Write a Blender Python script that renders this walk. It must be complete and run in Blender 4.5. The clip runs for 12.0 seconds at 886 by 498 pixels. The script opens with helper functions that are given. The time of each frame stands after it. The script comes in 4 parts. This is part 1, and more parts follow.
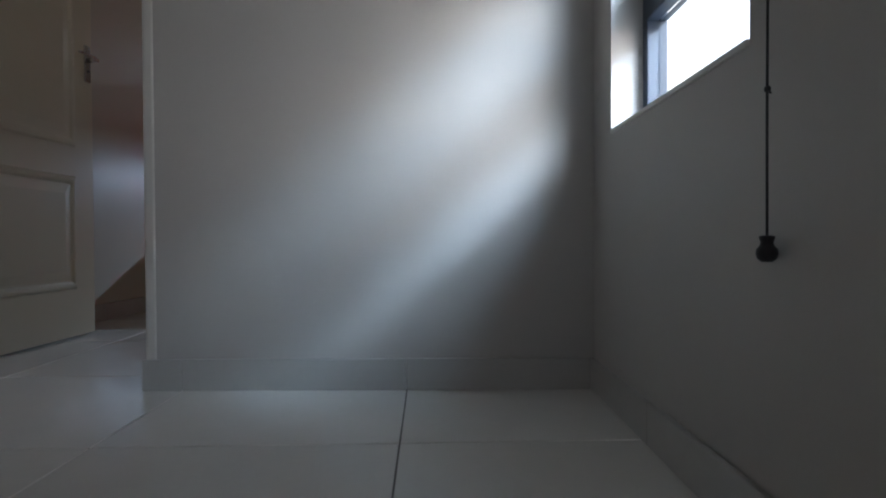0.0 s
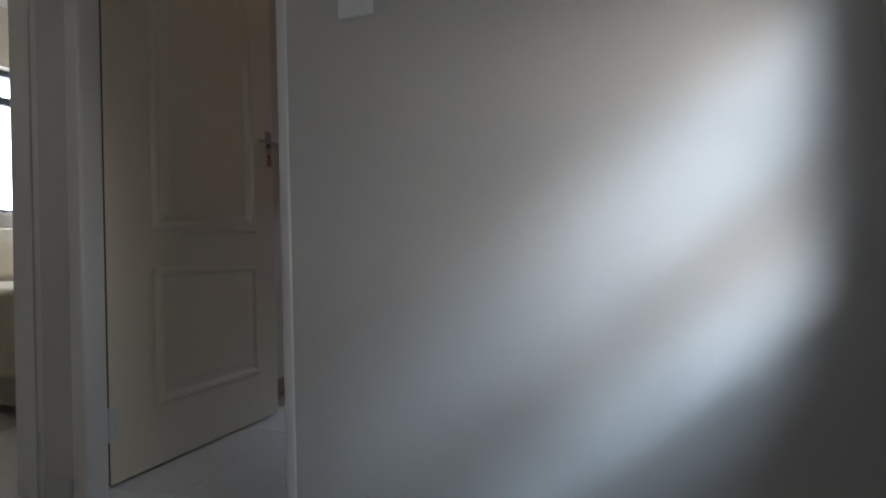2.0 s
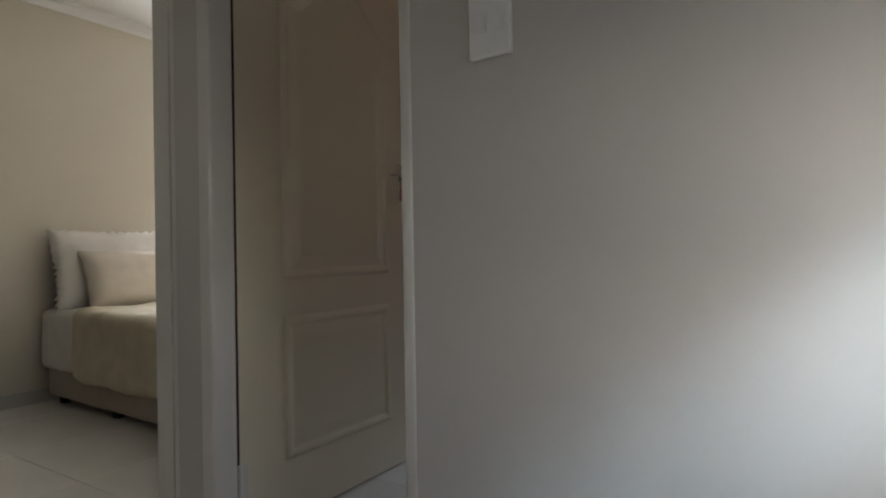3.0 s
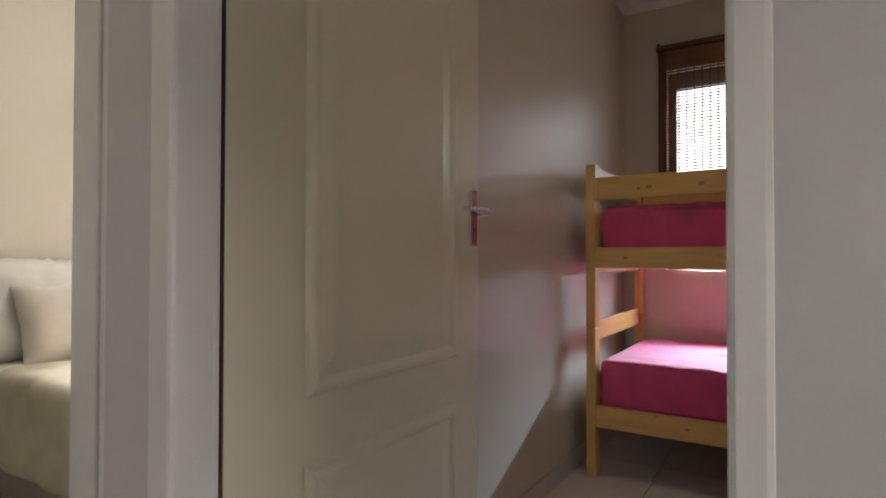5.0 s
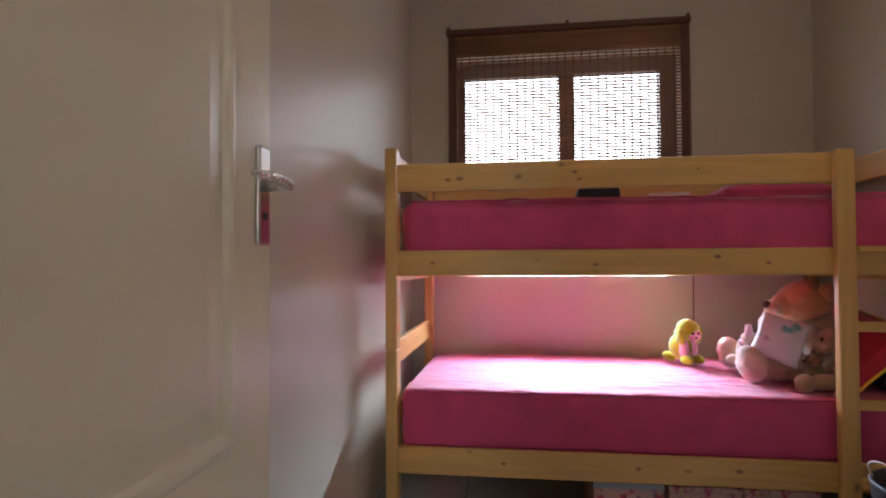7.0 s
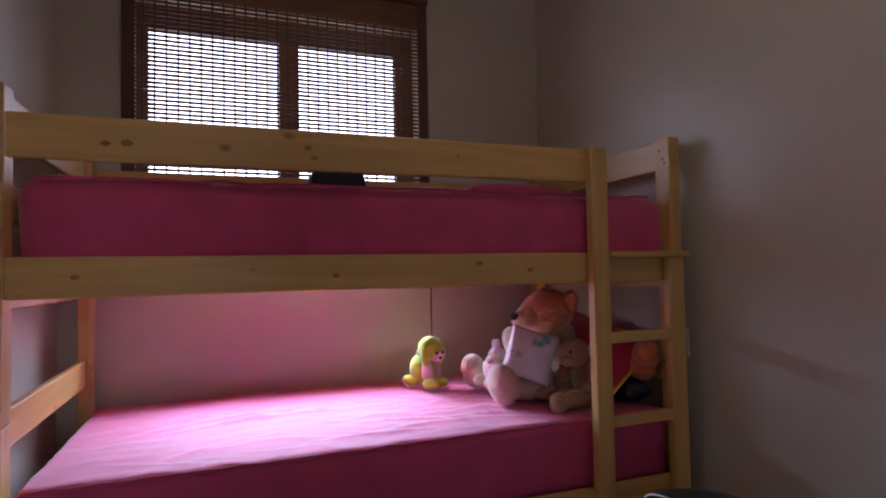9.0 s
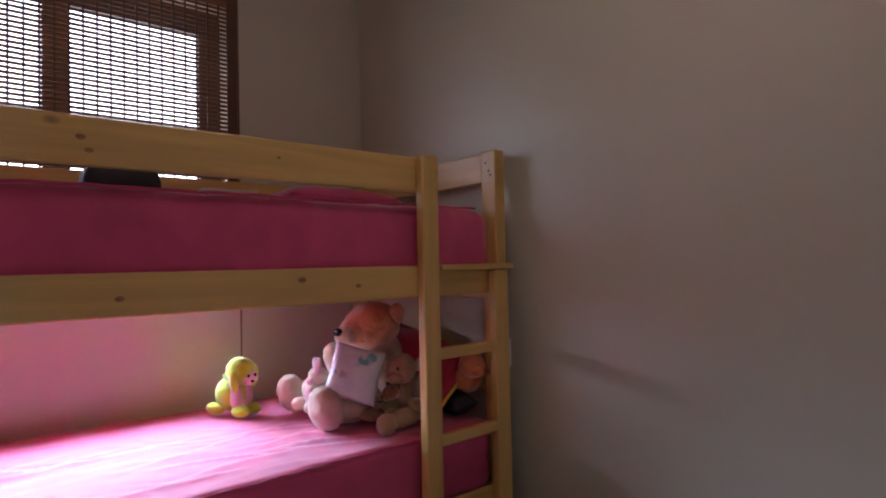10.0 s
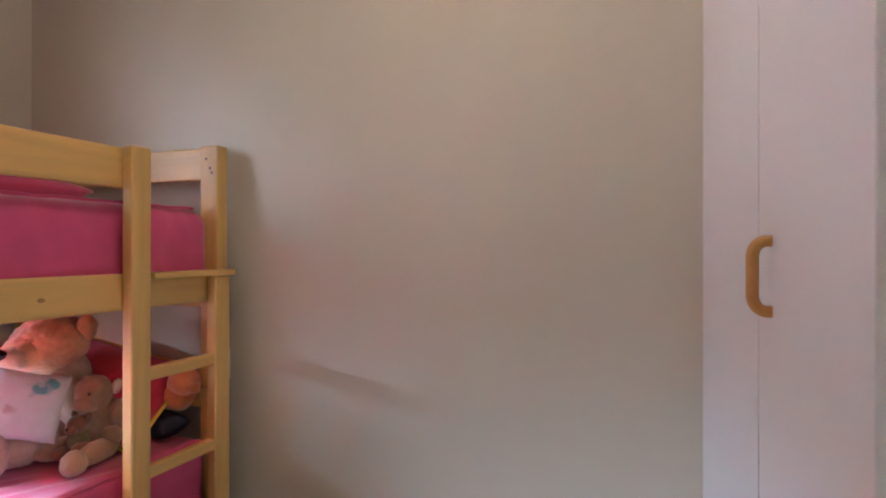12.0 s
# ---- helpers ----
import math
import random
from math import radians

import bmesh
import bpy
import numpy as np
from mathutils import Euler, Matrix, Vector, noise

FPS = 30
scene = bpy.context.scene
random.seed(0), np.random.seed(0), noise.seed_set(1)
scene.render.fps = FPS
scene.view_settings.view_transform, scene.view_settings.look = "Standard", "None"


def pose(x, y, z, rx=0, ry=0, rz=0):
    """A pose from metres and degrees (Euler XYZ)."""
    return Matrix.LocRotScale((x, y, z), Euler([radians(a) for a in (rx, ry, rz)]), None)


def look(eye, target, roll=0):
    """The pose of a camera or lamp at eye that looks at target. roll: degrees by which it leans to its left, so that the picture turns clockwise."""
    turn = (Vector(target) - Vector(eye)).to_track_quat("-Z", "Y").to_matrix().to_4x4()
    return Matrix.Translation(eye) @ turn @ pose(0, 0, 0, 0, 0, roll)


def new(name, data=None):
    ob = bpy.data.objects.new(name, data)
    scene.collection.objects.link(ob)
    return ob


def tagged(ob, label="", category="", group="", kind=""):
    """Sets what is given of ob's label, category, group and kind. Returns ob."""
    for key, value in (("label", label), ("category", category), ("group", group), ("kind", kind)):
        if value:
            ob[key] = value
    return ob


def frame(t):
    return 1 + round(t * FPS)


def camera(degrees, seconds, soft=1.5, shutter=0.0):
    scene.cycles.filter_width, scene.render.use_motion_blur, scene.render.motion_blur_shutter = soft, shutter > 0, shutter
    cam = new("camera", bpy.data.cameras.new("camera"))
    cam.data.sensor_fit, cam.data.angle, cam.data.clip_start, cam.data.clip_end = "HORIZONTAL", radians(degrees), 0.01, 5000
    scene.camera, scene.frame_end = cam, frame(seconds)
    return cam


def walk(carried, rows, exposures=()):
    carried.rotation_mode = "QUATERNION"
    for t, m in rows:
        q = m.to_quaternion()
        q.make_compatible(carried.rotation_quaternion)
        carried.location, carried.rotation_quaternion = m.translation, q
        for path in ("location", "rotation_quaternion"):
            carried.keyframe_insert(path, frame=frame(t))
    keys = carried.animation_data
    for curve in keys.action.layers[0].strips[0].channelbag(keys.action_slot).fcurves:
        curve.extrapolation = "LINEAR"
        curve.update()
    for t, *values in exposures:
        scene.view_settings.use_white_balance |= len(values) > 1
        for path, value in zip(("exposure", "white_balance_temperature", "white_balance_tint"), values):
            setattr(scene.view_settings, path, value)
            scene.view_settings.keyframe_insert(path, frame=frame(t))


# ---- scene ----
cam = camera(75.9, 12.0, soft=2.0)
PATH = [
    (0, (0.774, -1.483, 0.389), (0.767, 0.517, 0.359), -0.3),
    (0.5, (0.802, -1.401, 0.532), (0.788, 0.598, 0.488), -0.4),
    (1, (0.82, -1.298, 0.553), (0.759, 0.701, 0.51), -0.5),
    (1.5, (0.827, -1.139, 0.645), (0.483, 0.83, 0.595), -0.8),
    (2, (0.798, -1.117, 0.682), (0.113, 0.762, 0.692), -1.4),
    (2.5, (0.758, -1.011, 0.704), (-0.164, 0.764, 0.721), -1.2),
    (3, (0.7, -0.911, 0.85), (-0.416, 0.749, 0.863), -1.0),
    (3.2, (0.629, -0.846, 0.897), (-0.542, 0.775, 0.895), -1.2),
    (4.8, (0.087, -0.468, 1.038), (-1.026, 1.194, 1.065), 0.0),
    (5, (0.034, -0.431, 1.03), (-1.042, 1.255, 1.06), 0.1),
    (5.5, (-0.103, -0.338, 1.029), (-1.013, 1.443, 1.064), 0.0),
    (6, (-0.205, -0.276, 1.029), (-0.848, 1.617, 1.065), -0.0),
    (6.5, (-0.295, -0.111, 1.025), (-0.738, 1.839, 1.064), -0.1),
    (6.7, (-0.32, -0.031, 1.035), (-0.696, 1.933, 1.075), -0.2),
    (8.3, (-0.348, 0.488, 1.007), (-0.015, 2.458, 1.086), -0.6),
    (8.5, (-0.347, 0.544, 1.02), (0.094, 2.493, 1.086), -0.6),
    (9, (-0.336, 0.681, 1.032), (0.378, 2.547, 1.105), -1.1),
    (9.5, (-0.323, 0.785, 1.047), (0.685, 2.511, 1.123), -1.55),
    (10, (-0.305, 0.828, 1.084), (0.974, 2.365, 1.134), -1.22),
    (10.5, (-0.320, 0.828, 1.127), (1.164, 2.165, 1.137), -0.45),
    (11, (-0.366, 0.850, 1.143), (1.299, 1.945, 1.144), 0.1),
    (11.5, (-0.366, 0.880, 1.145), (1.424, 1.772, 1.141), 0.0),
    (12, (-0.350, 0.899, 1.143), (1.520, 1.607, 1.144), 0.05),
]
walk(cam, [(t, look(eye, target, roll)) for t, eye, target, roll in PATH], exposures=[(0, 2.05, 5850, 10), (2.5, 2.05, 6000, 10), (3.2, 2.45, 6500, 10), (4.8, 3.25, 6500, 12), (6.5, 3.95, 6550, 13), (8.5, 2.98, 5850, 27), (9.5, 3.0, 5850, 25), (10.5, 4.0, 6200, 17), (11.5, 4.42, 6150, 15), (12.0, 4.7, 6050, 13)])

# ---------------- world, sun, exposure ----------------
world = bpy.data.worlds.new("sky")
scene.world = world
world.use_nodes = True
wn = world.node_tree
sky = wn.nodes.new("ShaderNodeTexSky")
sky.sky_type, sky.sun_disc = "NISHITA", False
sky.sun_elevation, sky.sun_rotation = radians(24.5), radians(138)
sky.air_density, sky.dust_density, sky.ozone_density = 1.0, 1.5, 1.0
bgn = wn.nodes["Background"]
bgn.inputs["Strength"].default_value = 0.15
haze = wn.nodes.new("ShaderNodeHueSaturation")
haze.inputs["Saturation"].default_value = 0.35
wn.links.new(sky.outputs[0], haze.inputs["Color"])
wn.links.new(haze.outputs[0], bgn.inputs["Color"])
sun = new("sun", bpy.data.lights.new("sun", "SUN"))
sun.data.energy, sun.data.angle, sun.data.color = 0.15, radians(14), (0.82, 0.94, 1.0)
sun.matrix_world = look((9.2, -10.3, 6.6), (0, 0, 0))


def opening_light(name, m, sx, sy, power, colour):
    ob = new(name, bpy.data.lights.new(name, "AREA"))
    ob.data.shape, ob.data.size, ob.data.size_y = "RECTANGLE", sx, sy
    ob.data.energy, ob.data.color = power, colour
    ob.matrix_world = m
    return ob


# daylight of the sky standing in the bunk room and bedroom windows
opening_light("bunk_window_light", look((-0.08, 3.46, 1.65), (-0.08, 2.0, 1.5)), 1.1, 0.9, 0.58, (0.86, 0.94, 1.0))
opening_light("bunk_sill_light", look((-0.08, 3.262, 0.992), (-0.08, 2.45, 0.6)), 1.10, 0.045, 0.11, (1.0, 0.93, 0.85))
opening_light("bunk_sky_light", look((-0.07, 3.222, 0.9925), (-0.07, 2.5, 0.50)), 1.0, 0.018, 1.9, (0.60, 0.78, 1.0)).data.spread = radians(110)
# warm fill added behind the camera to lift the passage's dark parts
opening_light("rear_fill_light", look((0.55, -3.6, 1.6), (0.0, 0, 1.0)), 0.55, 0.65, 0.08, (1.0, 0.68, 0.42))
# two unseen lamps added metres outside the passage window, for bright bands of sky
opening_light("passage_low_sky_light", look((5.25, -7.25, 4.25), (1.25, -7.25, 1.0)), 9.5, 0.6, 175, (0.62, 0.82, 1.0))
opening_light("passage_high_sky_light", look((4.8, -4.2, 6.0), (4.8, -0.45, 1.0)), 6.5, 2.4, 260, (0.62, 0.82, 1.0))
opening_light("bedroom_window_light", look((-3.45, 1.95, 1.5), (0, 1.7, 1.1)), 1.1, 0.95, 6.5, (0.93, 0.95, 1.0))

# ---------------- materials ----------------


def material(name, base, rough=0.6, var=0.08, scale=6.0, fine=120.0, bump=0.06, metal=0.0, hue=(1, 1, 1), spec=0.5, coat=0.0, random=0.0, dist=0.002, stretch=(1, 1, 1), sheen=0.0):
    m = bpy.data.materials.new(name)
    m.use_nodes = True
    nt, nodes, links = m.node_tree, m.node_tree.nodes, m.node_tree.links
    b = nodes["Principled BSDF"]
    b.inputs["Roughness"].default_value, b.inputs["Metallic"].default_value = rough, metal
    b.inputs["Specular IOR Level"].default_value = spec
    b.inputs["Coat Weight"].default_value = coat
    b.inputs["Sheen Weight"].default_value = sheen
    co = nodes.new("ShaderNodeTexCoord")
    mp = nodes.new("ShaderNodeMapping")
    mp.inputs["Scale"].default_value = stretch
    links.new(co.outputs["Object"], mp.inputs[0])
    big, small = nodes.new("ShaderNodeTexNoise"), nodes.new("ShaderNodeTexNoise")
    big.inputs["Scale"].default_value, small.inputs["Scale"].default_value = scale, fine
    big.inputs["Detail"].default_value, small.inputs["Detail"].default_value = 5, 3
    for n in (big, small):
        links.new(mp.outputs[0], n.inputs["Vector"])
    ramp = nodes.new("ShaderNodeMapRange")
    ramp.inputs[1].default_value, ramp.inputs[2].default_value = 0.3, 0.7
    ramp.inputs[3].default_value, ramp.inputs[4].default_value = 1 - var, 1 + var
    links.new(big.outputs["Fac"], ramp.inputs[0])
    fineramp = nodes.new("ShaderNodeMapRange")
    fineramp.inputs[3].default_value, fineramp.inputs[4].default_value = 1 - var / 2, 1 + var / 2
    links.new(small.outputs["Fac"], fineramp.inputs[0])
    mul = nodes.new("ShaderNodeMath")
    mul.operation = "MULTIPLY"
    links.new(ramp.outputs[0], mul.inputs[0])
    links.new(fineramp.outputs[0], mul.inputs[1])
    last = mul
    if random:
        info = nodes.new("ShaderNodeObjectInfo")
        rr = nodes.new("ShaderNodeMapRange")
        rr.inputs[3].default_value, rr.inputs[4].default_value = 1 - random, 1 + random
        links.new(info.outputs["Random"], rr.inputs[0])
        last = nodes.new("ShaderNodeMath")
        last.operation = "MULTIPLY"
        links.new(mul.outputs[0], last.inputs[0])
        links.new(rr.outputs[0], last.inputs[1])
    col = nodes.new("ShaderNodeVectorMath")
    col.operation = "SCALE"
    col.inputs[0].default_value = base
    links.new(last.outputs[0], col.inputs["Scale"])
    links.new(col.outputs[0], b.inputs["Base Color"])
    rg = nodes.new("ShaderNodeMapRange")
    rg.inputs[3].default_value, rg.inputs[4].default_value = max(0.02, rough - 0.08), min(1, rough + 0.08)
    links.new(big.outputs["Fac"], rg.inputs[0])
    links.new(rg.outputs[0], b.inputs["Roughness"])
    if bump:
        bp = nodes.new("ShaderNodeBump")
        bp.inputs["Strength"].default_value, bp.inputs["Distance"].default_value = bump, dist
        links.new(small.outputs["Fac"], bp.inputs["Height"])
        links.new(bp.outputs[0], b.inputs["Normal"])
    return m


def pine(name, base=(0.73, 0.44, 0.135), axis=0, dark=(0.40, 0.22, 0.075)):
    """Varnished pine with long grain along one axis and a few knots."""
    m = bpy.data.materials.new(name)
    m.use_nodes = True
    nodes, links = m.node_tree.nodes, m.node_tree.links
    b = nodes["Principled BSDF"]
    b.inputs["Roughness"].default_value = 0.38
    b.inputs["Coat Weight"].default_value, b.inputs["Coat Roughness"].default_value = 0.25, 0.25
    co, info = nodes.new("ShaderNodeTexCoord"), nodes.new("ShaderNodeObjectInfo")
    add = nodes.new("ShaderNodeVectorMath")
    links.new(co.outputs["Object"], add.inputs[0])
    sc = nodes.new("ShaderNodeVectorMath")
    sc.operation = "SCALE"
    sc.inputs[0].default_value = (7.0, 3.0, 5.0)
    links.new(info.outputs["Random"], sc.inputs["Scale"])
    links.new(sc.outputs[0], add.inputs[1])
    mp = nodes.new("ShaderNodeMapping")
    s = [9.0, 9.0, 9.0]
    s[axis] = 0.7
    mp.inputs["Scale"].default_value = s
    links.new(add.outputs[0], mp.inputs[0])
    wave = nodes.new("ShaderNodeTexNoise")
    wave.inputs["Scale"].default_value, wave.inputs["Detail"].default_value, wave.inputs["Distortion"].default_value = 2.2, 6, 1.2
    links.new(mp.outputs[0], wave.inputs["Vector"])
    ramp = nodes.new("ShaderNodeValToRGB")
    ramp.color_ramp.elements[0].position, ramp.color_ramp.elements[1].position = 0.32, 0.62
    ramp.color_ramp.elements[0].color = (*[0.82 * c for c in base], 1)
    ramp.color_ramp.elements[1].color = (*base, 1)
    links.new(wave.outputs["Fac"], ramp.inputs[0])
    kmap = nodes.new("ShaderNodeMapping")
    ks = [5.5, 5.5, 5.5]
    ks[axis] = 3.4
    ks[1 if axis != 1 else 0] = 0.04
    kmap.inputs["Scale"].default_value = ks
    links.new(add.outputs[0], kmap.inputs[0])
    vor = nodes.new("ShaderNodeTexVoronoi")
    vor.inputs["Scale"].default_value = 1.7
    links.new(kmap.outputs[0], vor.inputs["Vector"])
    kr = nodes.new("ShaderNodeMapRange")
    kr.inputs[1].default_value, kr.inputs[2].default_value = 0.05, 0.12
    kr.inputs[3].default_value, kr.inputs[4].default_value = 0.8, 0.0
    links.new(vor.outputs["Distance"], kr.inputs[0])
    mix = nodes.new("ShaderNodeMix")
    mix.data_type = "RGBA"
    links.new(kr.outputs[0], mix.inputs["Factor"])
    links.new(ramp.outputs[0], mix.inputs["A"])
    mix.inputs["B"].default_value = (*[0.6 * c for c in dark], 1)
    links.new(mix.outputs["Result"], b.inputs["Base Color"])
    bp = nodes.new("ShaderNodeBump")
    bp.inputs["Strength"].default_value, bp.inputs["Distance"].default_value = 0.08, 0.002
    links.new(wave.outputs["Fac"], bp.inputs["Height"])
    links.new(bp.outputs[0], b.inputs["Normal"])
    return m


def print_material(name, base, spots, scale):
    """Card or cloth printed with blotches of a few colours."""
    m = material(name, base, 0.55, 0.05, 8, 90, 0.04)
    nodes, links = m.node_tree.nodes, m.node_tree.links
    b = nodes["Principled BSDF"]
    socket = b.inputs["Base Color"].links[0].from_socket
    co = nodes.new("ShaderNodeTexCoord")
    for i, (colour, lo, hi) in enumerate(spots):
        n = nodes.new("ShaderNodeTexNoise")
        n.noise_dimensions = "4D"
        n.inputs["W"].default_value = 3.7 * i
        n.inputs["Scale"].default_value, n.inputs["Detail"].default_value = scale, 4
        links.new(co.outputs["Object"], n.inputs["Vector"])
        r = nodes.new("ShaderNodeMapRange")
        r.inputs[1].default_value, r.inputs[2].default_value = lo, hi
        links.new(n.outputs["Fac"], r.inputs[0])
        mix = nodes.new("ShaderNodeMix")
        mix.data_type = "RGBA"
        links.new(r.outputs[0], mix.inputs["Factor"])
        links.new(socket, mix.inputs["A"])
        mix.inputs["B"].default_value = (*colour, 1)
        socket = mix.outputs["Result"]
    links.new(socket, b.inputs["Base Color"])
    return m


def glow(name, colour, strength):
    m = bpy.data.materials.new(name)
    m.use_nodes = True
    b = m.node_tree.nodes["Principled BSDF"]
    b.inputs["Base Color"].default_value = (*colour, 1)
    b.inputs["Emission Color"].default_value, b.inputs["Emission Strength"].default_value = (*colour, 1), strength
    return m


def pane_glass(name):
    m = bpy.data.materials.new(name)
    m.use_nodes = True
    b = m.node_tree.nodes["Principled BSDF"]
    b.inputs["Base Color"].default_value = (1, 1, 1, 1)
    b.inputs["Roughness"].default_value, b.inputs["Transmission Weight"].default_value = 0.0, 1.0
    b.inputs["IOR"].default_value = 1.1
    return m


WALL = material("beige_wall_paint", (0.60, 0.545, 0.45), 0.36, 0.03, 1.6, 220, 0.10, dist=0.0012)
WALL_GREY = material("grey_wall_paint", (0.53, 0.50, 0.465), 0.5, 0.03, 1.6, 220, 0.10, dist=0.0012)
# near-black brown that holds the shade between door leaf and frame
HINGE_GAP_SHADE = material("hinge_gap_shade", (0.07, 0.03, 0.016), 0.7, 0.2, 12, 150, 0.1, stretch=(1, 1, 0.1))
WHITE = material("white_ceiling_paint", (0.8, 0.79, 0.77), 0.8, 0.02, 2, 150, 0.05)
TILE = material("polished_porcelain", (0.76, 0.73, 0.68), 0.14, 0.04, 3.0, 60, 0.01, random=0.02)
GROUT = material("grey_grout", (0.16, 0.15, 0.14), 0.9, 0.15, 20, 200, 0.2)
SKIRT = material("grey_skirting_tile", (0.50, 0.48, 0.45), 0.3, 0.05, 4, 90, 0.02, random=0.02)
DOOR = material("cream_door_enamel", (0.75, 0.675, 0.52), 0.3, 0.02, 2.5, 140, 0.04, stretch=(1, 1, 0.2), dist=0.001)
FRAME = material("off_white_frame_enamel", (0.66, 0.63, 0.58), 0.34, 0.03, 3, 160, 0.05)
CHROME = material("satin_chrome", (0.62, 0.60, 0.58), 0.2, 0.05, 20, 200, 0.02, metal=1.0)
DARK_ALU = material("charcoal_aluminium", (0.032, 0.045, 0.07), 0.4, 0.08, 8, 200, 0.04)
BRONZE_ALU = material("bronze_aluminium", (0.10, 0.055, 0.035), 0.45, 0.08, 8, 200, 0.04)
GLASS = pane_glass("window_glass")
PINE = pine("varnished_pine")
PINE_UP = pine("varnished_pine_upright", axis=2)
PINE_DEEP = pine("varnished_pine_across", axis=1)
PINK = material("pink_cotton_sheet", (0.62, 0.062, 0.180), 0.8, 0.10, 9, 420, 0.25, sheen=0.4, dist=0.0012)
PINK_DARK = material("red_cotton_pillowcase", (0.55, 0.025, 0.06), 0.8, 0.1, 9, 420, 0.25, sheen=0.3)
YELLOW_TRIM = material("yellow_piping", (0.72, 0.45, 0.05), 0.7, 0.08, 30, 300, 0.1)
BAMBOO = material("brown_bamboo_slat", (0.20, 0.085, 0.035), 0.5, 0.25, 14, 160, 0.15, random=0.15, stretch=(0.3, 1, 1))
BAMBOO_DARK = material("dark_bamboo", (0.12, 0.05, 0.028), 0.55, 0.2, 14, 160, 0.15)
LAMP = glow("warm_lamp", (1.0, 0.84, 0.62), 1.2)
CUPBOARD = material("white_melamine", (0.78, 0.75, 0.755), 0.45, 0.02, 2.5, 500, 0.10, dist=0.0008)
HANDLE_WOOD = material("honey_wood_handle", (0.50, 0.24, 0.06), 0.4, 0.15, 20, 120, 0.05, stretch=(1, 1, 0.2))
BLACK = material("black_plastic", (0.018, 0.016, 0.018), 0.4, 0.1, 12, 150, 0.04)
NAVY = material("navy_cover", (0.02, 0.016, 0.035), 0.6, 0.1, 12, 150, 0.04)
PLASTIC = material("white_plastic", (0.78, 0.77, 0.74), 0.35, 0.02, 12, 200, 0.02)
LINEN = material("white_bed_linen", (0.76, 0.72, 0.66), 0.85, 0.05, 7, 380, 0.22)
PILLOW_CREAM = material("cream_pillowcase", (0.72, 0.65, 0.55), 0.85, 0.06, 9, 300, 0.25)
CREAM = material("cream_quilt", (0.64, 0.57, 0.42), 0.85, 0.08, 10, 200, 0.3)
BEIGE_BASE = material("beige_upholstery", (0.42, 0.36, 0.29), 0.9, 0.06, 8, 400, 0.25)
PLUSH_TAN = material("tan_plush", (0.70, 0.30, 0.14), 1.0, 0.14, 22, 520, 0.55, sheen=0.6, dist=0.003)
PLUSH_MUZZLE = material("light_tan_plush", (0.68, 0.42, 0.27), 1.0, 0.14, 22, 520, 0.55, sheen=0.6, dist=0.003)
PLUSH_CREAM = material("cream_plush", (0.67, 0.50, 0.37), 1.0, 0.12, 24, 520, 0.55, sheen=0.6, dist=0.003)
PLUSH_BROWN = material("brown_plush", (0.43, 0.255, 0.155), 1.0, 0.14, 26, 520, 0.55, sheen=0.5, dist=0.003)
PLUSH_DARK = material("dark_brown_plush", (0.26, 0.12, 0.06), 1.0, 0.14, 26, 520, 0.55, sheen=0.5, dist=0.003)
PLUSH_ORANGE = material("orange_plush", (0.70, 0.20, 0.07), 1.0, 0.14, 22, 520, 0.55, sheen=0.6, dist=0.003)
PLUSH_YELLOW = material("yellow_plush", (0.50, 0.60, 0.02), 1.0, 0.14, 26, 520, 0.55, sheen=0.5, dist=0.003)
PLUSH_PINK = material("pale_pink_plush", (0.75, 0.42, 0.46), 1.0, 0.10, 26, 520, 0.55, sheen=0.5, dist=0.003)
EYE = material("black_eye", (0.01, 0.008, 0.008), 0.15, 0.05, 10, 100, 0.0)
CUSHION = print_material("printed_white_cushion", (0.78, 0.76, 0.80), [((0.18, 0.50, 0.55), 0.60, 0.66), ((0.60, 0.45, 0.5), 0.64, 0.70)], 13)
FLORAL = print_material("floral_box_card", (0.58, 0.36, 0.33), [((0.50, 0.08, 0.14), 0.54, 0.60), ((0.62, 0.50, 0.30), 0.56, 0.62), ((0.16, 0.22, 0.16), 0.60, 0.65), ((0.20, 0.13, 0.22), 0.61, 0.66)], 34)
FLORAL_TOP = material("grey_blue_lid", (0.34, 0.40, 0.46), 0.22, 0.1, 12, 120, 0.05)
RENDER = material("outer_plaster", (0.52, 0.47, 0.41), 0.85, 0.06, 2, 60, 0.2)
# outer plaster darkened in colour for the eave's shade, against the strong sky lamps
PIER_SHADE = material("outer_plaster_eave_shade", (0.24, 0.215, 0.19), 0.85, 0.10, 2, 60, 0.2)
ROOF = material("pale_roof_tile", (0.45, 0.36, 0.33), 0.8, 0.12, 6, 60, 0.2, random=0.06)
ROOF_RED = material("red_roof_sheet", (0.50, 0.27, 0.22), 0.7, 0.1, 6, 60, 0.1)
FASCIA = material("white_fascia", (0.75, 0.74, 0.72), 0.5, 0.04, 4, 90, 0.04)
GROUND = material("pale_paving", (0.30, 0.28, 0.25), 0.9, 0.12, 1.5, 30, 0.3)

# ---------------- mesh helpers ----------------


def part(name, bm, mat, parent=None, label="", smooth=False):
    me = bpy.data.meshes.new(name)
    bmesh.ops.recalc_face_normals(bm, faces=bm.faces)
    bm.to_mesh(me)
    bm.free()
    me.materials.append(mat)
    if smooth:
        me.polygons.foreach_set("use_smooth", [True] * len(me.polygons))
    ob = new(name, me)
    ob.parent = parent
    if label:
        ob["label"] = label
    return ob


